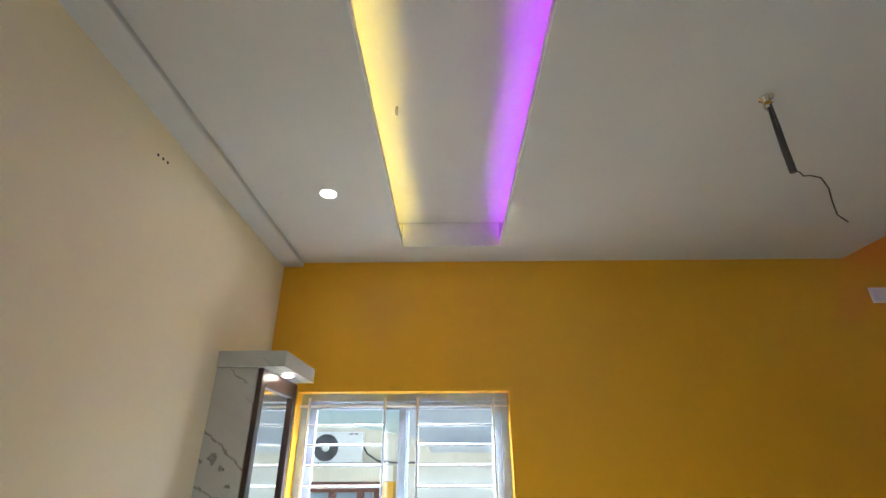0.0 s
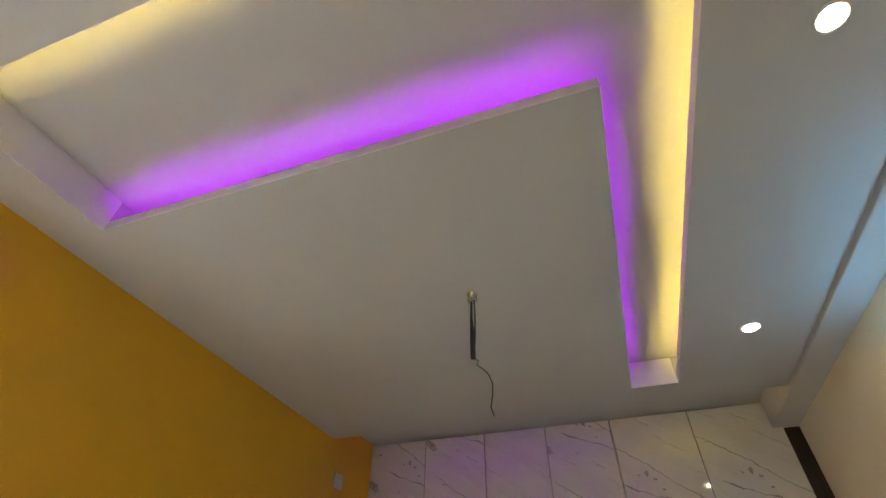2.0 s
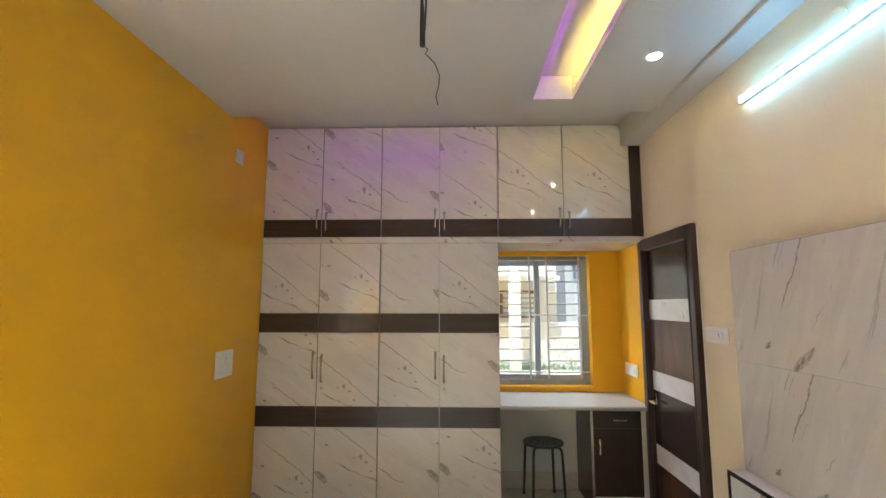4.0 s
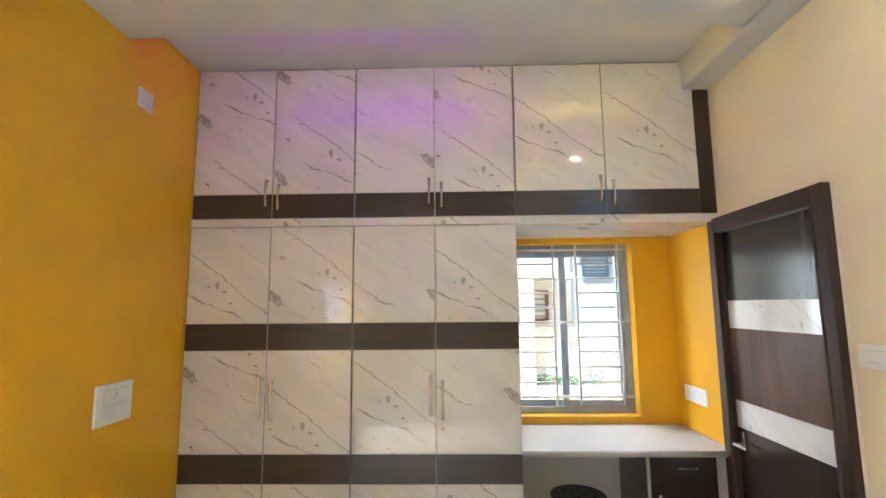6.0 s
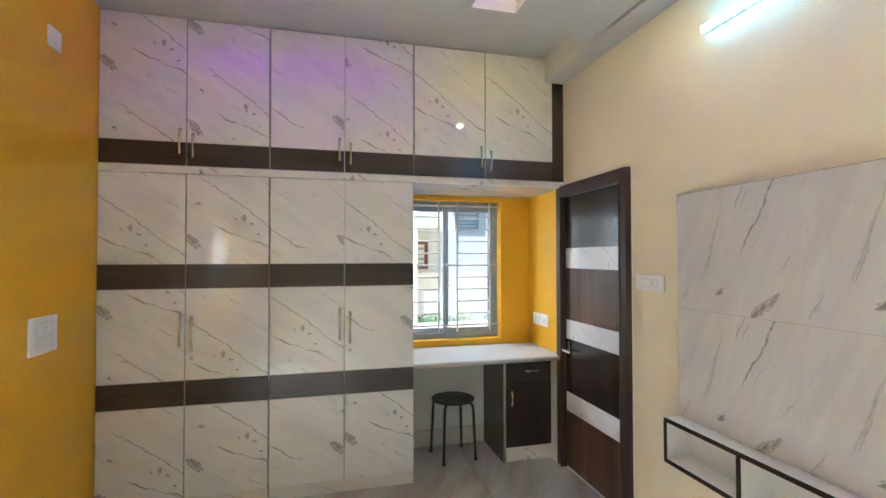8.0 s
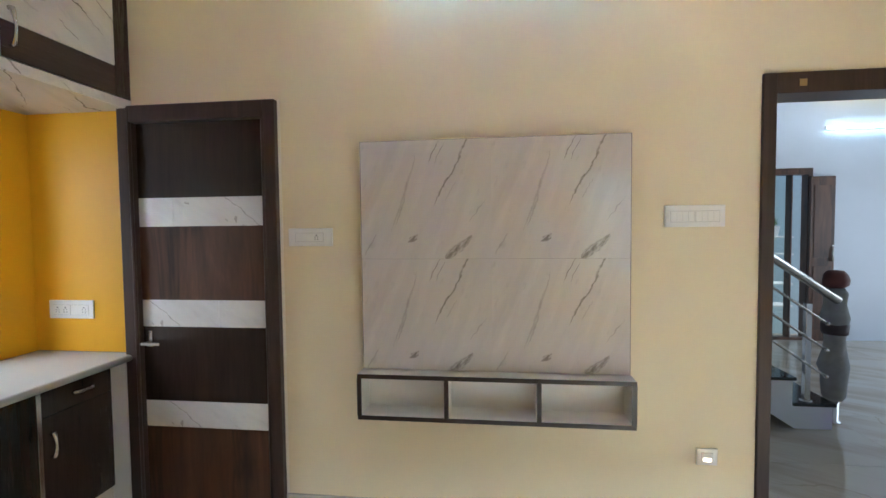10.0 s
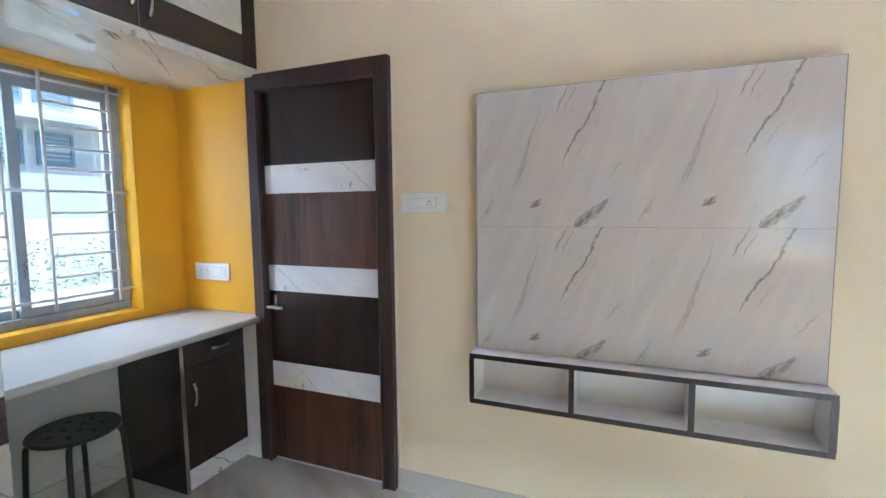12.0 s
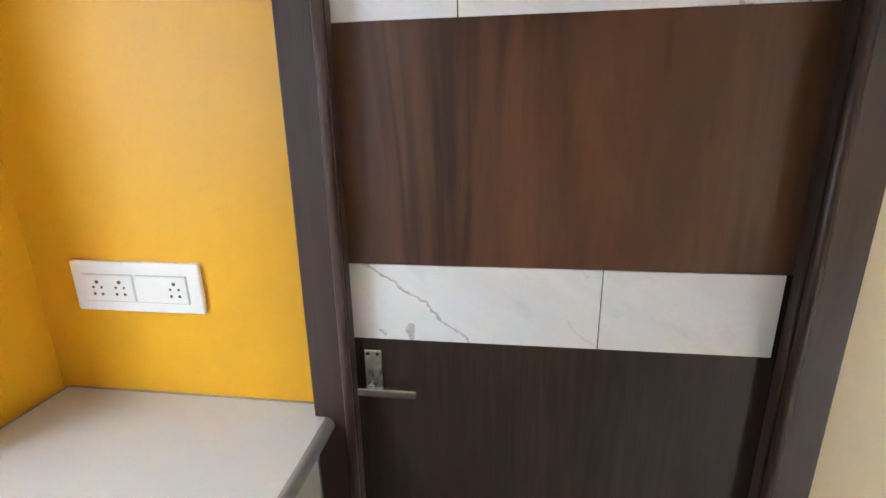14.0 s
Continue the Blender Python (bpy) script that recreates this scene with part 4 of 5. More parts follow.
# ---- switch plates ----
M_PIN = plain("grey_pin_hole", (0.10, 0.10, 0.10), 0.6)
def plate_of(name, wall, u0, u1, z0, z1, label, modules):
    """A moulded plate on a wall: 'e' faces west, 'w' faces east. modules: (u0, u1, z0, z1, kind) in fractions of the plate."""
    def B(a, b, d0, d1, c, d):
        return (XE - d1, XE - d0, min(a, b), max(a, b), c, d) if wall == "e" else (d0, d1, min(a, b), max(a, b), c, d)

    base = (XE if wall == "e" else 0, (u0 + u1) / 2, (z0 + z1) / 2)
    ob = thing(name, base, label, "switch plate" if "switch" in name else "socket plate")
    part("plate", boxes([B(u0, u1, 0.001, 0.012, z0, z1)], 0.003), M_PLASTIC, ob)
    U = lambda f: u0 + (u1 - u0) * f
    Z = lambda f: z0 + (z1 - z0) * f
    for a, b, c, d, kind in modules:
        ins = part("insert", boxes([B(U(a), U(b), 0.0122, 0.015, Z(c), Z(d))], 0.0012), M_PLASTIC, ob)
        part("groove", boxes([B(U(a) - 0.002 * (1 if u1 > u0 else -1), U(b) + 0.002 * (1 if u1 > u0 else -1), 0.0118, 0.0124, Z(c) - 0.002, Z(d) + 0.002)]), M_GAP, ob)
        if kind == "lines":
            for k in range(1, 4):
                f = a + (b - a) * k / 4
                part("key_gap", boxes([B(U(f) - 0.0006, U(f) + 0.0006, 0.0149, 0.0154, Z(c) + 0.002, Z(d) - 0.002)]), M_GAP, ins)
        for f in {"socket": (0.5,), "twin": (0.27, 0.73), "right": (0.76,)}.get(kind, ()):
            um, zm, s = U(a + (b - a) * f), Z((c + d) / 2), 0.3 * (Z(d) - Z(c))
            n = (-1, 0, 0) if wall == "e" else (1, 0, 0)
            xx = XE - 0.0149 if wall == "e" else 0.0149
            for du, dz, r in ((0, 0.8, 0.0038), (-0.55, 0.1, 0.0026), (0.55, 0.1, 0.0026), (-0.55, -0.75, 0.003), (0.55, -0.75, 0.003)):
                part("pin_hole", lathe(bmesh.new(), (xx, um + du * s, zm + dz * s), n, [(r, 0), (r, 0.0008)], 8), M_PIN, ins)
        if kind == "glow":
            part("lens", boxes([B(U(a) + 0.006 * (1 if u1 > u0 else -1), U(b) - 0.006 * (1 if u1 > u0 else -1), 0.0151, 0.018, Z(c) + 0.004, Z(c) + 0.02)], 0.001), M_NIGHT, ins, "dim glowing lens")
    return ob


plate_of("switch_plate", "e", -2.65, -2.909, 1.46, 1.559, "white modular switch plate on the cream wall", [(0.1, 0.485, 0.24, 0.72, "lines"), (0.515, 0.9, 0.24, 0.72, "lines")])
plate_of("switch_socket_plate", "e", -0.85, -1.08, 1.384, 1.474, "white switch and socket plate beside the door", [(0.17, 0.79, 0.26, 0.72, "right")])
plate_of("night_light_plate", "e", -2.80, -2.892, 0.362, 0.44, "white night light plate low on the wall", [(0.25, 0.75, 0.2, 0.75, "glow")])
plate_of("socket_plate", "e", 0.523, 0.26, 1.002, 1.101, "white socket plate on the orange niche wall", [(0.1, 0.485, 0.22, 0.74, "twin"), (0.515, 0.9, 0.22, 0.74, "right")])
plate_of("switch_plate", "w", -0.652, -0.424, 1.112, 1.291, "large white switch plate on the orange wall", [(0.2, 0.8, 0.52, 0.84, "socket"), (0.2, 0.49, 0.16, 0.46, "lines"), (0.51, 0.8, 0.16, 0.46, "lines")])
plate_of("blank_plate", "w", -0.53, -0.422, 2.624, 2.722, "small white blank plate high on the orange wall", [(0.2, 0.8, 0.25, 0.75, "")])

# ---- dressing unit in the corner ----
dz = thing("dressing_unit", (0.4, -4.1, 0), "grey marble-look dressing unit with a tall framed mirror", "dressing unit")
anchored(part("side_panel", boxes([(0.56, 0.62, YS + 0.001, -4.02, 0.0, 2.139)], 0.001), M_MARBLE_S, dz), 0.62, -4.154, 1.748)
part("back_panel", boxes([(0.10, 0.559, YS + 0.001, -4.05, 0.0, 2.139)]), M_BOARD, dz)
part("canopy", boxes([(0.14, 0.63, YS + 0.001, -3.895, 2.141, 2.215)], 0.002), M_MARBLE_S, dz, "marble-look canopy box")
mf = part("mirror_frame", boxes([(0.565, 0.615, -4.019, -3.995, 0.3, 2.138), (0.10, 0.15, -4.049, -3.995, 0.3, 2.138), (0.15, 0.565, -4.049, -3.995, 2.06, 2.138), (0.15, 0.565, -4.049, -3.995, 0.3, 0.36)], 0.003), M_FRAME, dz, "dark wood mirror frame")
part("mirror", boxes([(0.15, 0.565, -4.049, -4.012, 0.36, 2.06)]), M_MIRROR, mf, "clear mirror glass")
lamp = part("spot_ring", lathe(bmesh.new(), (0.40, -3.955, 2.141), (0, 0, -1), [(0.036, 0), (0.036, 0.004), (0.026, 0.006)], 20), M_PLASTIC, dz)
part("spot_lens", lathe(bmesh.new(), (0.40, -3.955, 2.1365), (0, 0, -1), [(0.025, 0), (0.024, 0.003)], 20), M_SPOT, lamp, "glowing warm lens")

# ---- ceiling fittings ----
fx, fy = 1.465, -1.999
fh = thing("fan_hook_cable", (fx, fy, ZF), "bare fan hook with a hanging dark sleeved cable", "cable")
part("hook_cup", lathe(bmesh.new(), (fx, fy, ZF), (0, 0, -1), [(0.024, 0), (0.024, 0.003), (0.014, 0.006), (0.012, 0.02)], 16), M_CHROME, fh)
part("hook", tube(bmesh.new(), [(fx + 0.02 * math.cos(a), fy, ZF - 0.028 + 0.02 * math.sin(a)) for a in (math.pi * k / 6 for k in range(-1, 9))], 0.004, 8), M_CHROME, fh)
part("sleeve", tube(bmesh.new(), [(fx - 0.004, fy, ZF - 0.04), (fx - 0.007, fy, ZF - 0.12), (fx - 0.004, fy, ZF - 0.22), (fx - 0.004, fy, 2.61)], [0.005, 0.006, 0.011, 0.011], 8), M_WIRE, fh)
part("strand", tube(bmesh.new(), [(fx + 0.008, fy, ZF - 0.035), (fx + 0.009, fy, ZF - 0.14), (fx + 0.005, fy, ZF - 0.25)], 0.004, 6), M_WIRE, fh)
curl = [(fx, fy, 2.612), (fx + 0.018, fy, 2.596), (fx + 0.006, fy + 0.018, 2.588), (fx + 0.02, fy + 0.028, 2.58), (fx + 0.045, fy + 0.036, 2.555), (fx + 0.062, fy + 0.03, 2.505), (fx + 0.06, fy + 0.026, 2.46), (fx + 0.048, fy + 0.036, 2.42), (fx + 0.056, fy + 0.052, 2.39)]
part("wire", tube(bmesh.new(), curl, 0.0022, 6), M_WIRE, fh)
h2 = thing("ceiling_hook", (1.263, -3.352, ZS), "small pale wire hook in the ceiling channel", "hook")
part("hook", tube(bmesh.new(), [(1.263, -3.352, ZS), (1.263, -3.352, ZS - 0.03), (1.272, -3.352, ZS - 0.05), (1.285, -3.352, ZS - 0.055), (1.292, -3.35, ZS - 0.04), (1.285, -3.348, ZS - 0.028)], 0.0055, 8), M_WIREW, h2)
for k, (dx, dzz) in enumerate(((-0.03, 0.004), (0.0, 0.0), (0.03, -0.004))):
    solid("wall_plug_hole", lathe(bmesh.new(), (1.342 + dx, YS, 2.779 + dzz), (0, 1, 0), [(0.006, 0.0005), (0.006, 0.0015)], 10), M_DOT, "small dark drilled hole in the cream wall", "drill hole", (1.342 + dx, YS, 2.779 + dzz))

# ---- skirting ----
structure("skirting_east", boxes([(XE - 0.012, XE - 0.0005, D2[1] + 0.001, D1[0] - 0.001, 0.0, 0.105)], 0.002), M_SKIRT, "beige marble skirting along the cream wall", "skirting")
structure("skirting_niche", boxes([(1.94, 2.648, YN - 0.024, YN - 0.0125, 0.0, 0.14)], 0.002), M_SKIRT, "beige marble skirting under the desk", "skirting")
structure("skirting_west", boxes([(0.0005, 0.012, -3.98, -0.006, 0.0, 0.105)], 0.002), M_SKIRT, "beige marble skirting along the orange wall", "skirting")
structure("skirting_south", boxes([(0.63, XE - 0.03, YS + 0.0005, YS + 0.012, 0.0, 0.105)], 0.002), M_SKIRT, "beige marble skirting along the plain wall", "skirting")

# ---- hall beyond the entrance ----
HS, HN, HC = -7.6, -2.2, 3.15
hx0 = XE + 0.15
structure("wall_hall_far", boxes([(HX, HX + 0.2, HS, -5.79, 0, HC), (HX, HX + 0.2, -5.15, HN, 0, HC), (HX, HX + 0.2, -5.79, -5.15, 2.17, HC)]), M_HALL, "pale blue-white hall wall")
# the opening is made up, only to let the hall's fill lamp in
structure("wall_hall_south", boxes([(hx0, 4.0, HS - 0.2, HS, 0, HC), (6.4, HX, HS - 0.2, HS, 0, HC), (4.0, 6.4, HS - 0.2, HS, 0, 0.2), (4.0, 6.4, HS - 0.2, HS, 2.45, HC)]), M_HALL, "unseen pale blue-white hall wall with an opening added for a lamp")
structure("wall_hall_north", boxes([(hx0, HX, HN, HN + 0.2, 0, HC)]), M_HALL, "pale blue-white hall wall")
structure("wall_hall_near", boxes([(hx0 - 0.15, hx0, HS, YS - WT, 0, HC)]), M_HALL, "pale blue-white hall wall")
structure("wall_stair", boxes([(5.46, 5.6, -4.383, HN, 0, HC)]), M_HALL, "pale blue-white wall beside the stairs")
structure("wall_hall_lining", boxes([(hx0, hx0 + 0.008, D2[1] + 0.01, HN, 0, HC), (hx0, hx0 + 0.008, YS - WT, D2[0] - 0.01, 0, HC), (hx0, hx0 + 0.008, D2[0] - 0.01, D2[1] + 0.01, D2[2] + 0.01, HC)]), M_HALL, "pale blue-white hall side of the room wall")
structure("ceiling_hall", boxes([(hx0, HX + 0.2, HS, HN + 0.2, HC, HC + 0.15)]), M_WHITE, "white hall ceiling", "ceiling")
hc = thing("led_strip", (HX - 0.05, -6.6, 3.08), "glowing yellow light strip under the hall ceiling", "light strip")
part("strip", boxes([(HX - 0.06, HX - 0.001, -7.5, -5.85, 3.055, 3.11)], 0.004), glowing("yellow_cove", (1.0, 0.62, 0.02), 2.2), hc)
ht = thing("tube_light", (HX - 0.03, -6.55, 2.655), "cool white batten light on the hall wall, switched on", "tube light")
part("batten", boxes([(HX - 0.025, HX - 0.001, -7.15, -5.93, 2.64, 2.68)], 0.003), M_PLASTIC, ht)
part("diffuser", boxes([(HX - 0.05, HX - 0.0255, -7.14, -5.94, 2.642, 2.676)], 0.008), glowing("hall_tube", (0.62, 0.85, 1.0), 9.0), ht, "glowing cool white diffuser")

hl = thing("ceiling_light", (6.6, -5.65, HC), "round white flush ceiling light in the hall, switched on", "ceiling light")
part("ring", lathe(bmesh.new(), (6.6, -5.65, HC), (0, 0, -1), [(0.115, 0), (0.115, 0.012), (0.1, 0.016)], 28), M_PLASTIC, hl)
part("lens", lathe(bmesh.new(), (6.6, -5.65, HC - 0.0165), (0, 0, -1), [(0.098, 0.0), (0.09, 0.004)], 28), glowing("hall_ceiling_lens", (0.85, 0.93, 1.0), 22.0), hl, "glowing cool white lens")

d3 = thing("door_3", (HX, -5.5, 0), "brown wooden glazed frame with a half open door", "door", kind="structure")
for a, b in ((-5.79, -5.735), (-5.56, -5.545), (-5.205, -5.15)):
    part("jamb", boxes([(HX - 0.03, HX + 0.1, a, b, 0.0, 2.09)], 0.004), M_WALNUT, d3)
part("lintel", boxes([(HX - 0.03, HX + 0.1, -5.79, -5.15, 2.09, 2.17)], 0.004), M_WALNUT, d3)
part("threshold", boxes([(HX - 0.03, HX + 0.1, -5.735, -5.205, 0.0, 0.035)], 0.003), M_WALNUT, d3)
pn = part("pane", boxes([(HX + 0.03, HX + 0.036, -5.545, -5.205, 0.036, 2.09)]), M_GLASS, d3)
pn.visible_shadow = False
lf = part("leaf", boxes([(HX - 0.075, HX - 0.035, -6.02, -5.74, 0.006, 2.06)], 0.003), M_WALNUT, d3)
for za, zb in ((0.15, 0.95), (1.05, 1.95)):
    part("panel", boxes([(HX - 0.083, HX - 0.0755, -5.98, -5.78, za, zb)], 0.003), M_WALNUT, lf)
part("pull", bar((HX - 0.1, -5.99, 1.0), (HX - 0.1, -5.99, 1.2), 0.012), M_CHROME, lf, "steel pull handle")

# stairs: a white flight with black granite treads
st = thing("staircase", (4.9, -3.6, 0), "white staircase with black granite treads", "staircase")
X = 4.41
bm = bmesh.new()
N = 8
prof = [(-4.25, 0.0)]
for k in range(N):
    prof += [(-4.25 + 0.265 * k, 0.165 + 0.185 * k), (-4.25 + 0.265 * (k + 1), 0.165 + 0.185 * k)]
prof += [(-4.25 + 0.265 * N, 0.185 * N - 0.25), (-4.0, 0.0)]
va = [bm.verts.new((X, y, z)) for y, z in prof]
vb = [bm.verts.new((5.459, y, z)) for y, z in prof]
bm.faces.new(va), bm.faces.new(vb[::-1])
for k in range(len(prof)):
    bm.faces.new((va[k], vb[k], vb[(k + 1) % len(prof)], va[(k + 1) % len(prof)]))
part("flight", bm, M_HALL, st)
for k in range(N):
    y = -4.25 + 0.265 * k
    part("tread", boxes([(X - 0.015, 5.459, y - 0.02, y + 0.263, 0.166 + 0.185 * k, 0.19 + 0.185 * k)], 0.004), M_GRANITE, st, "black granite tread")
rl = thing("stair_railing", (X + 0.04, -4.1, 0.19), "stainless steel stair railing with three rods", "railing")
rx = X + 0.045
for k in (0, 3, 6):
    y = -4.10 + 0.265 * k
    part("post", boxes([(rx - 0.02, rx + 0.02, y - 0.02, y + 0.02, 0.19 + 0.185 * k, 0.90 + 0.185 * k)], 0.003), M_CHROME, rl)
    part("post_flange", lathe(bmesh.new(), (rx, y, 0.19 + 0.185 * k), (0, 0, 1), [(0.042, 0.0), (0.042, 0.004), (0.03, 0.008)], 18), M_CHROME, rl)
SL = 0.185 / 0.265
part("handrail", tube(bmesh.new(), [(rx, y, 0.955 + (y + 4.25) * SL) for y in (-4.30, -3.4, -2.4)], 0.03, 12), M_CHROME, rl)
for dzz in (-0.22, -0.41, -0.6):
    part("rod", tube(bmesh.new(), [(rx - 0.03, y, 0.955 + dzz + (y + 4.25) * SL) for y in (-4.20, -3.4, -2.4)], 0.0095, 8), M_CHROME, rl)
    part("rod_tip", lathe(bmesh.new(), (rx - 0.03, -4.205, 0.955 + dzz + 0.045 * SL), (0, -1, -SL), [(0.012, 0), (0.016, 0.01), (0.012, 0.022), (0.004, 0.026)], 10), M_CHROME, rl)
nw = thing("wrapped_newel_post", (4.56, -4.35, 0), "steel newel post wrapped in grey packing cloth", "newel post")
part("post", lathe(bmesh.new(), (4.56, -4.35, 0), (0, 0, 1), [(0.05, 0), (0.05, 0.008), (0.034, 0.012), (0.034, 0.93)], 18), M_CHROME, nw)
bm = lathe(bmesh.new(), (4.56, -4.35, 0), (0, 0, 1), [(0.05, 0.165), (0.07, 0.2), (0.078, 0.3), (0.082, 0.36), (0.098, 0.42), (0.075, 0.54), (0.066, 0.62), (0.072, 0.7), (0.088, 0.78), (0.066, 0.88), (0.07, 0.96), (0.05, 0.995)], 20)
for v in bm.verts:
    w = noise.noise(v.co * 14) * 0.014
    v.co.x += w
    v.co.y += noise.noise(v.co * 11 + Vector((5, 0, 0))) * 0.014
part("wrapping", bm, plain("grey_packing_cloth", (0.28, 0.28, 0.27), 0.8, patch=0.35, size=14), nw)
part("tape", lathe(bmesh.new(), (4.56, -4.35, 0.66), (0, 0, 1), [(0.079, 0), (0.082, 0.02), (0.086, 0.07), (0.08, 0.08)], 20), plain("brown_tape", (0.05, 0.03, 0.03), 0.5), nw, "dark brown tape")
bm = lathe(bmesh.new(), (4.56, -4.35, 1.0), (0, 0, 1), [(0.05, 0), (0.075, 0.02), (0.085, 0.06), (0.075, 0.1), (0.045, 0.125), (0.01, 0.13)], 20)
for v in bm.verts:
    v.co.y += noise.noise(v.co * 13) * 0.02
part("cap", bm, plain("maroon_wrap", (0.10, 0.03, 0.025), 0.6, patch=0.3), nw, "maroon cloth cap")

# planted rack outside the glazed frame
for k, (z, y) in enumerate(((0.62, -5.75), (1.05, -5.62), (1.3, -5.9), (0.3, -5.6))):
    pot = thing("flower_pot", (8.2, y, z), "white flower pot with a green plant on a rack", "flower pot", "potted plants")
    part("pot", lathe(bmesh.new(), (8.2, y, z), (0, 0, 1), [(0.06, 0), (0.085, 0.14), (0.09, 0.15)], 16), M_PLASTIC, pot)
    bm = bmesh.new()
    rnd = random.Random(k)
    for j in range(26):
        a, e = rnd.uniform(0, 6.28), rnd.uniform(0.3, 1.3)
        d = Vector((math.cos(a) * math.cos(e), math.sin(a) * math.cos(e), math.sin(e))) * rnd.uniform(0.1, 0.2)
        s = d.cross(Vector((0, 0, 1))).normalized() * 0.012
        o = Vector((8.2, y, z + 0.14))
        v = [bm.verts.new(o), bm.verts.new(o + d * 0.5 + s), bm.verts.new(o + d), bm.verts.new(o + d * 0.5 - s)]
        bm.faces.new(v)
    part("leaves", bm, plain("leaf_green", (0.05, 0.13, 0.03), 0.5, patch=0.4), pot)
rack = thing("plant_rack", (8.2, -5.7, -0.3), "white slatted plant rack in the yard", "rack")
for z in (0.275, 0.595, 1.025, 1.275):
    part("shelf", boxes([(8.05, 8.35, -6.1, -5.4, z, z + 0.022)], 0.002), M_BOARD, rack)
for y in (-6.1, -5.4):
    part("post", boxes([(8.18, 8.22, y - 0.02, y + 0.02, -0.3, 1.3)], 0.002), M_BOARD, rack)

solid("yard_wall", boxes([(8.9, 9.05, -9.0, -3.0, -0.3, 3.4)], 0.01), plain("blue_grey_wall", (0.42, 0.52, 0.54), 0.7), "blue-grey wall of the little yard", "wall", (9.0, -6.0, -0.3))

# ---- outside ----
M_GROUND = plain("dusty_ground", (0.28, 0.25, 0.21), 0.9, patch=0.3, size=2)
M_STUCCO = paint("white_stucco", (0.78, 0.78, 0.76), 0.75, 0.08, 0.4)
M_CREAMX = paint("cream_stucco", (0.78, 0.70, 0.55), 0.75, 0.08, 0.4)
M_SHUT = plain("brown_shutter", (0.16, 0.06, 0.045), 0.5)
M_BLUEG = plain("blue_grey_shade", (0.30, 0.38, 0.46), 0.4)
M_LEAF = plain("hedge_green", (0.11, 0.20, 0.08), 0.6, patch=0.5, size=9)
bm = bmesh.new()
box(bm, -400, 400, -400, 400, -0.5, -0.3)
tagged(structure("ground", bm, M_GROUND, "dusty bare ground round the house", "ground"), kind="structure")


def louvred(parent, x0, x1, y, z0, z1, frame_m):
    w = part("window", boxes([(x0, x1, y - 0.05, y, z0, z0 + 0.05), (x0, x1, y - 0.05, y, z1 - 0.05, z1), (x0, x0 + 0.05, y - 0.05, y, z0 + 0.05, z1 - 0.05), (x1 - 0.05, x1, y - 0.05, y, z0 + 0.05, z1 - 0.05)]), frame_m, parent, "shuttered window")
    k = max(3, int((z1 - z0 - 0.1) / 0.07))
    for j in range(k):
        z = z0 + 0.06 + (z1 - z0 - 0.12) * j / (k - 1)
        part("slat", boxes([(x0 + 0.05, x1 - 0.05, y - 0.035, y - 0.012, z, z + 0.035)]), M_BLUEG, w)


na = thing("neighbour_house", (0.6, 6.0, -0.3), "white plastered neighbour house with brown shuttered windows", "house")
part("wall", boxes([(-5.0, 3.25, 4.1, 9.0, -0.3, 3.6)]), M_STUCCO, na)
part("roof", boxes([(-5.2, 3.45, 3.7, 9.2, 3.6, 3.8)]), M_STUCCO, na)
part("sunshade", boxes([(1.9, 3.2, 3.6, 4.1, 1.98, 2.06)]), M_STUCCO, na)
louvred(na, 2.30, 2.92, 4.1, 1.39, 1.84, M_SHUT)
louvred(na, 1.3, 1.95, 4.1, 1.39, 1.84, M_SHUT)
nb = thing("neighbour_house", (7.5, 10.0, -0.3), "white two-storey house with blue-grey louvred windows", "house")
part("wall", boxes([(4.3, 12.0, 8.0, 13.0, -0.3, 6.6)]), M_STUCCO, nb)
part("roof", boxes([(4.1, 12.2, 7.6, 13.2, 6.6, 6.8)]), M_STUCCO, nb)
part("sunshade", boxes([(4.4, 8.5, 7.5, 8.0, 3.0, 3.1)]), M_STUCCO, nb)
for x in (4.5, 5.3, 6.1, 7.4):
    louvred(nb, x, x + 0.65, 8.0, 3.35, 4.4, M_BLUEG)
    louvred(nb, x, x + 0.6, 8.0, 2.25, 2.85, M_BLUEG)
solid("porch_pillar", boxes([(2.27, 2.41, 2.3, 2.44, -0.3, 4.0)], 0.01), plain("grey_cement", (0.42, 0.44, 0.45), 0.8, patch=0.25, size=6), "grey cement porch pillar outside the window", "pillar", (2.34, 2.37, -0.3))
solid("porch_slab", boxes([(-1.0, 2.8, 2.1, 2.6, 4.0, 4.15)], 0.01), M_STUCCO, "white porch beam on the cement pillar", "beam", (1.0, 2.35, 4.0))
solid("compound_wall", boxes([(-6, 12, 3.75, 3.9, -0.3, 1.33)], 0.01), M_STUCCO, "white plastered compound wall", "wall", (3, 3.8, -0.3))
solid("garden_kerb_wall", boxes([(-6, 12, 2.75, 2.9, -0.3, 0.70)], 0.01), M_STUCCO, "low white garden wall", "wall", (3, 2.8, -0.3))


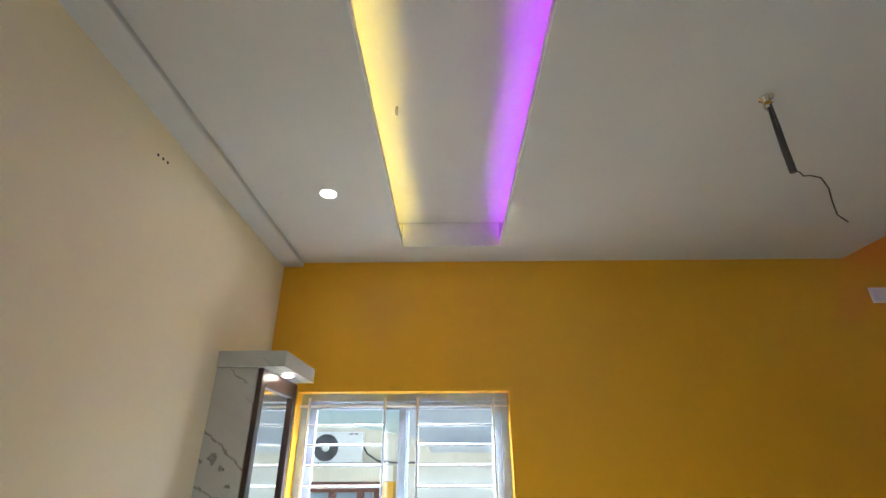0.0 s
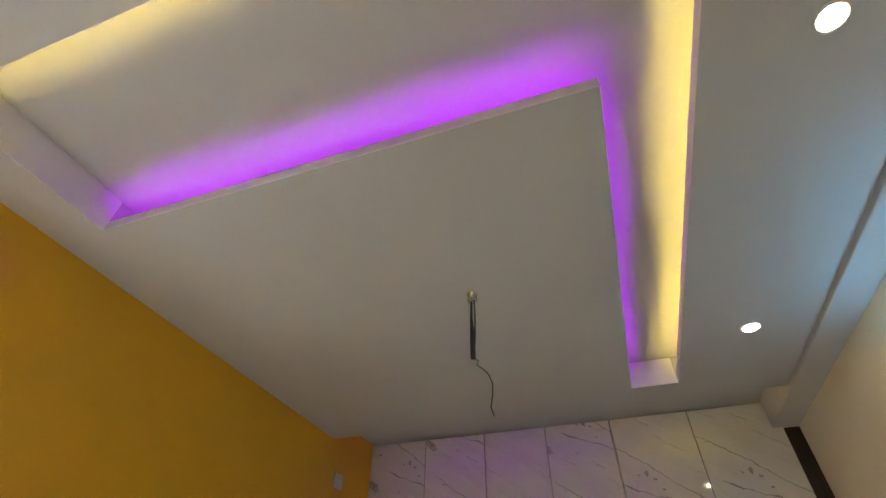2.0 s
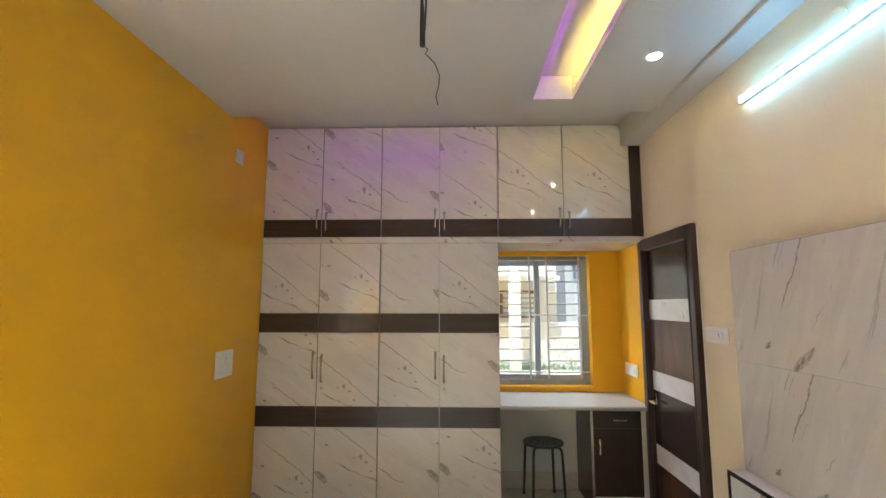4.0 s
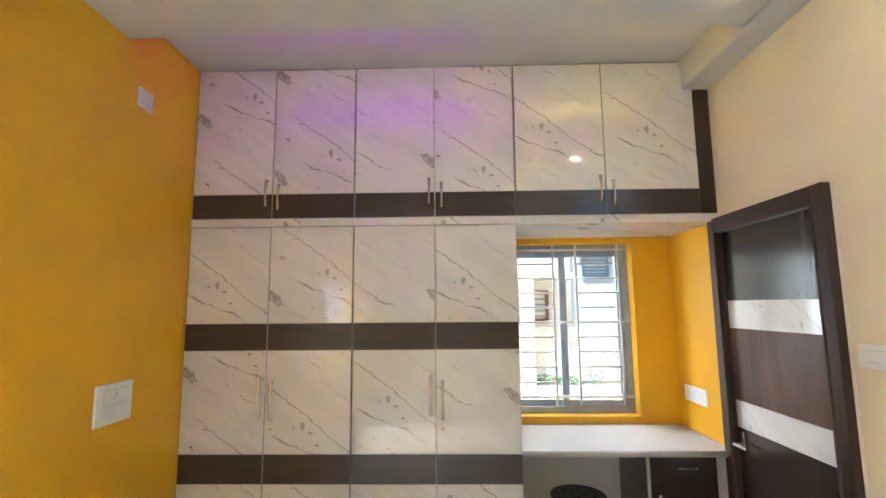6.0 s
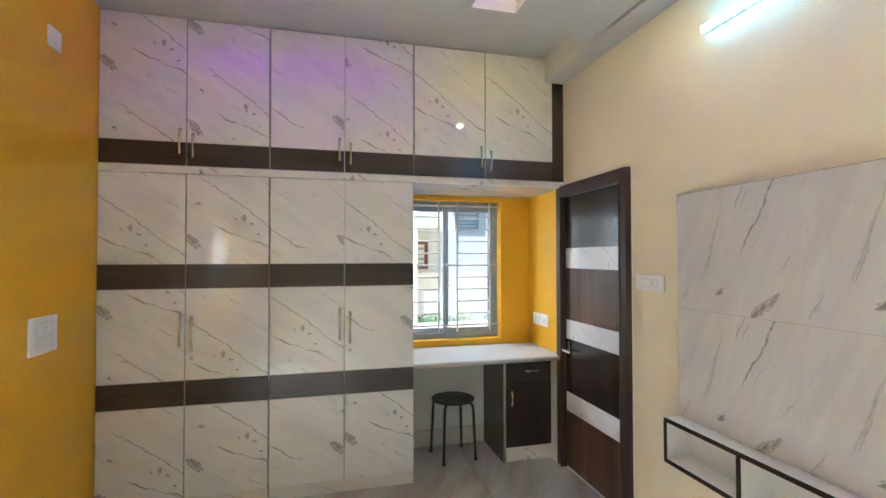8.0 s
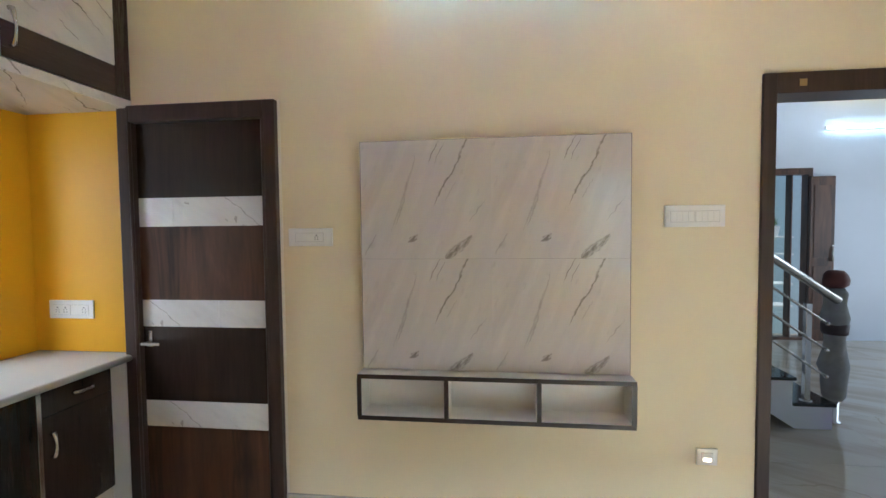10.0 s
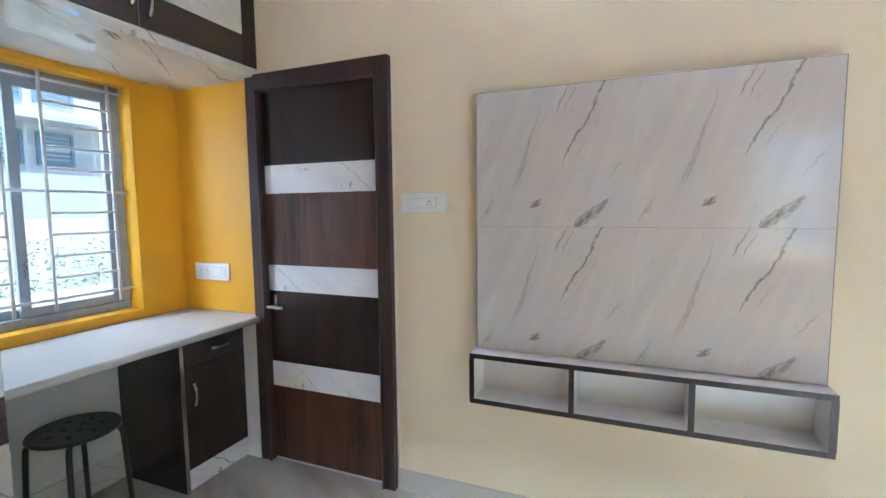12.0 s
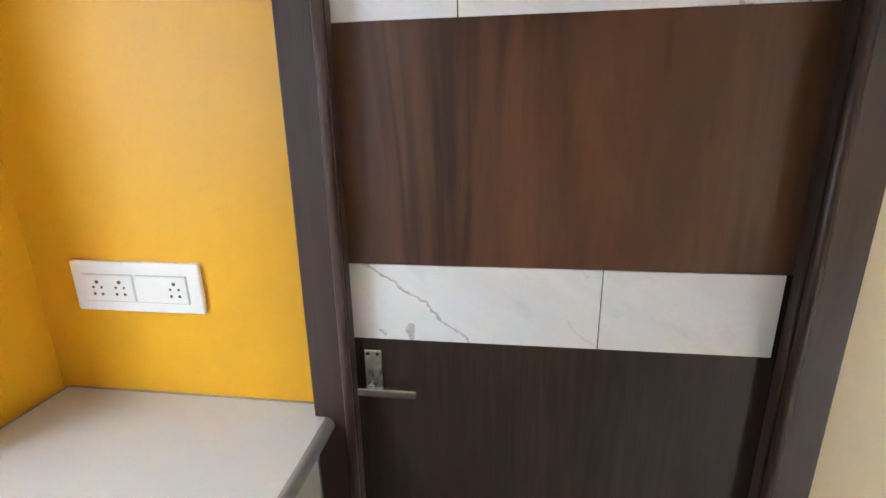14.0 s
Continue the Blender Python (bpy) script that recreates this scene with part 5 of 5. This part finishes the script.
def bush(x, y, z, size, count, seed, name, label):
    rnd = random.Random(seed)
    ob = thing(name, (x, y, z), label, "bush")
    part("stem", tube(bmesh.new(), [(x, y, z), (x + 0.02, y, z + size * 0.6)], [0.02, 0.006], 6), M_SHUT, ob)
    bm = bmesh.new()
    for j in range(count):
        o = Vector((x + rnd.gauss(0, size * 0.33), y + rnd.gauss(0, size * 0.15), z + size * (0.25 + 0.75 * rnd.random() ** 0.8)))
        d = Vector((rnd.uniform(-1, 1), rnd.uniform(-1, 1), rnd.uniform(-0.2, 1))).normalized() * rnd.uniform(0.025, 0.055)
        s = d.orthogonal().normalized() * d.length * 0.22
        bm.faces.new([bm.verts.new(o), bm.verts.new(o + d * 0.5 + s), bm.verts.new(o + d), bm.verts.new(o + d * 0.5 - s)])
    part("leaves", bm, M_LEAF, ob)


bush(2.55, 3.35, -0.3, 1.04, 3600, 1, "hedge", "bright green leafy hedge by the wall")
bush(3.05, 3.4, -0.3, 0.98, 1500, 2, "hedge", "bright green leafy hedge by the wall")
bush(3.75, 3.4, -0.3, 1.45, 700, 3, "garden_shrub", "tall thin green shrub by the wall")
bush(4.25, 3.4, -0.3, 1.3, 450, 4, "garden_shrub", "tall thin green shrub by the wall")

# neighbour to the west with an outdoor unit on its ledge
nw2 = thing("neighbour_house", (-6.0, -4.0, -0.3), "cream neighbour house with an arched parapet and ledge", "house")
part("wall", boxes([(-9.0, -4.3, -9.0, -0.5, -0.3, 1.95)]), M_STUCCO, nw2)
part("ledge", boxes([(-4.3, -3.85, -7.0, -3.88, 1.52, 1.70)], 0.01), M_CREAMX, nw2)
bm = bmesh.new()
arch = [(-7.0, 1.70)] + [(-7.0 + 3.5 * k / 12, 1.9 + 0.38 * math.cos((k / 12 - 0.5) * 2.2) ** 1.0 - 0.05) for k in range(13)] + [(-3.40, 1.86), (-0.6, 1.86), (-0.6, 1.70)]
fa = [bm.verts.new((-4.02, y, z)) for y, z in arch]
fb = [bm.verts.new((-4.29, y, z)) for y, z in arch]
bm.faces.new(fa), bm.faces.new(fb[::-1])
for k in range(len(arch)):
    bm.faces.new((fa[k], fa[(k + 1) % len(arch)], fb[(k + 1) % len(arch)], fb[k]))
part("parapet", bm, M_CREAMX, nw2, "cream arched parapet")
part("orange_pier", boxes([(-4.3, -3.95, -4.06, -3.88, -0.3, 1.515)], 0.01), M_ORANGE, nw2)
wb = part("window", boxes([(-4.3, -4.22, -5.6, -4.08, 1.38, 1.50), (-4.3, -4.22, -5.6, -4.08, 0.3, 0.4)] + [(-4.3, -4.22, y, y + 0.09, 0.4, 1.38) for y in (-5.6, -5.18, -4.78, -4.4, -4.17)], 0.004), M_SHUT, nw2, "brown framed window")
part("pane", boxes([(-4.3, -4.27, -5.5, -4.2, 0.41, 1.37)]), M_BLUEG, wb)
part("tank_room", boxes([(-8.5, -6.0, -4.0, -1.0, 1.95, 4.2)], 0.01), M_STUCCO, nw2)
M_FAN = plain("dark_fan_grille", (0.045, 0.045, 0.05), 0.5)
ac = thing("air_conditioner_unit", (-4.0, -4.66, 1.70), "white outdoor air conditioner unit on a ledge", "air conditioner")
part("casing", boxes([(-4.2, -3.92, -5.02, -4.31, 1.735, 2.12)], 0.012), M_PLASTIC, ac)
for y in (-4.9, -4.45):
    part("foot", boxes([(-4.2, -3.92, y - 0.03, y + 0.03, 1.70, 1.735)]), M_EDGE, ac)
part("fan_opening", lathe(bmesh.new(), (-3.92, -4.80, 1.925), (1, 0, 0), [(0.168, 0), (0.168, 0.006), (0.16, 0.007)], 32), M_FAN, ac, "dark round fan opening")
part("fan_hub", lathe(bmesh.new(), (-3.912, -4.80, 1.925), (1, 0, 0), [(0.05, 0), (0.05, 0.012), (0.03, 0.016)], 20), M_PLASTIC, ac)
for k in range(4):
    part("guard_ring", tube(bmesh.new(), [(-3.905, -4.80 + (0.07 + 0.03 * k) * math.cos(2 * math.pi * j / 28), 1.925 + (0.07 + 0.03 * k) * math.sin(2 * math.pi * j / 28)) for j in range(29)], 0.003, 5), M_EDGE, ac)
for y in (-4.50, -4.43):
    part("label_bar", boxes([(-3.92, -3.918, y, y + 0.05, 2.085, 2.1)]), M_DOT, ac)
part("pipe", tube(bmesh.new(), [(-3.95, -4.31, 1.95), (-3.95, -4.25, 1.85), (-3.95, -4.1, 1.76), (-3.95, -3.9, 1.74), (-3.95, -3.6, 1.74)], 0.012, 6), M_WIRE, ac)

# ---- floor tiles, last ----
def tiles(name, x0, x1, y0, y1, tw, tl, label):
    ob = structure(name, boxes([(x0, x1, y0, y1, -0.0115, -0.004)]), M_SKIRT, label, "floor")
    meshes = {}
    nx, ny = math.ceil((x1 - x0) / tw), math.ceil((y1 - y0) / tl)
    for i in range(nx):
        for j in range(ny):
            a, b = x0 + i * tw, min(x0 + (i + 1) * tw, x1)
            c, d = y0 + j * tl, min(y0 + (j + 1) * tl, y1)
            if b - a < 0.02 or d - c < 0.02:
                continue
            key = (round(b - a, 3), round(d - c, 3))
            if key not in meshes:
                bm = boxes([(0.0008, b - a - 0.0008, 0.0008, d - c - 0.0008, -0.004, 0.0)], 0.0006)
                bmesh.ops.recalc_face_normals(bm, faces=bm.faces)
                me = bpy.data.meshes.new("tile")
                bm.to_mesh(me)
                bm.free()
                me.materials.append(M_FLOOR)
                meshes[key] = me
            t = new("tile", meshes[key])
            t.location = (a, c, 0)
            t.parent = ob


tiles("floor", 0.0, XE, YS, YN, 0.8, 1.6, "polished beige marble tile floor")
tiles("floor_hall", XE, HX + 0.1, HS, HN, 0.8, 1.6, "polished pale marble tile hall floor")
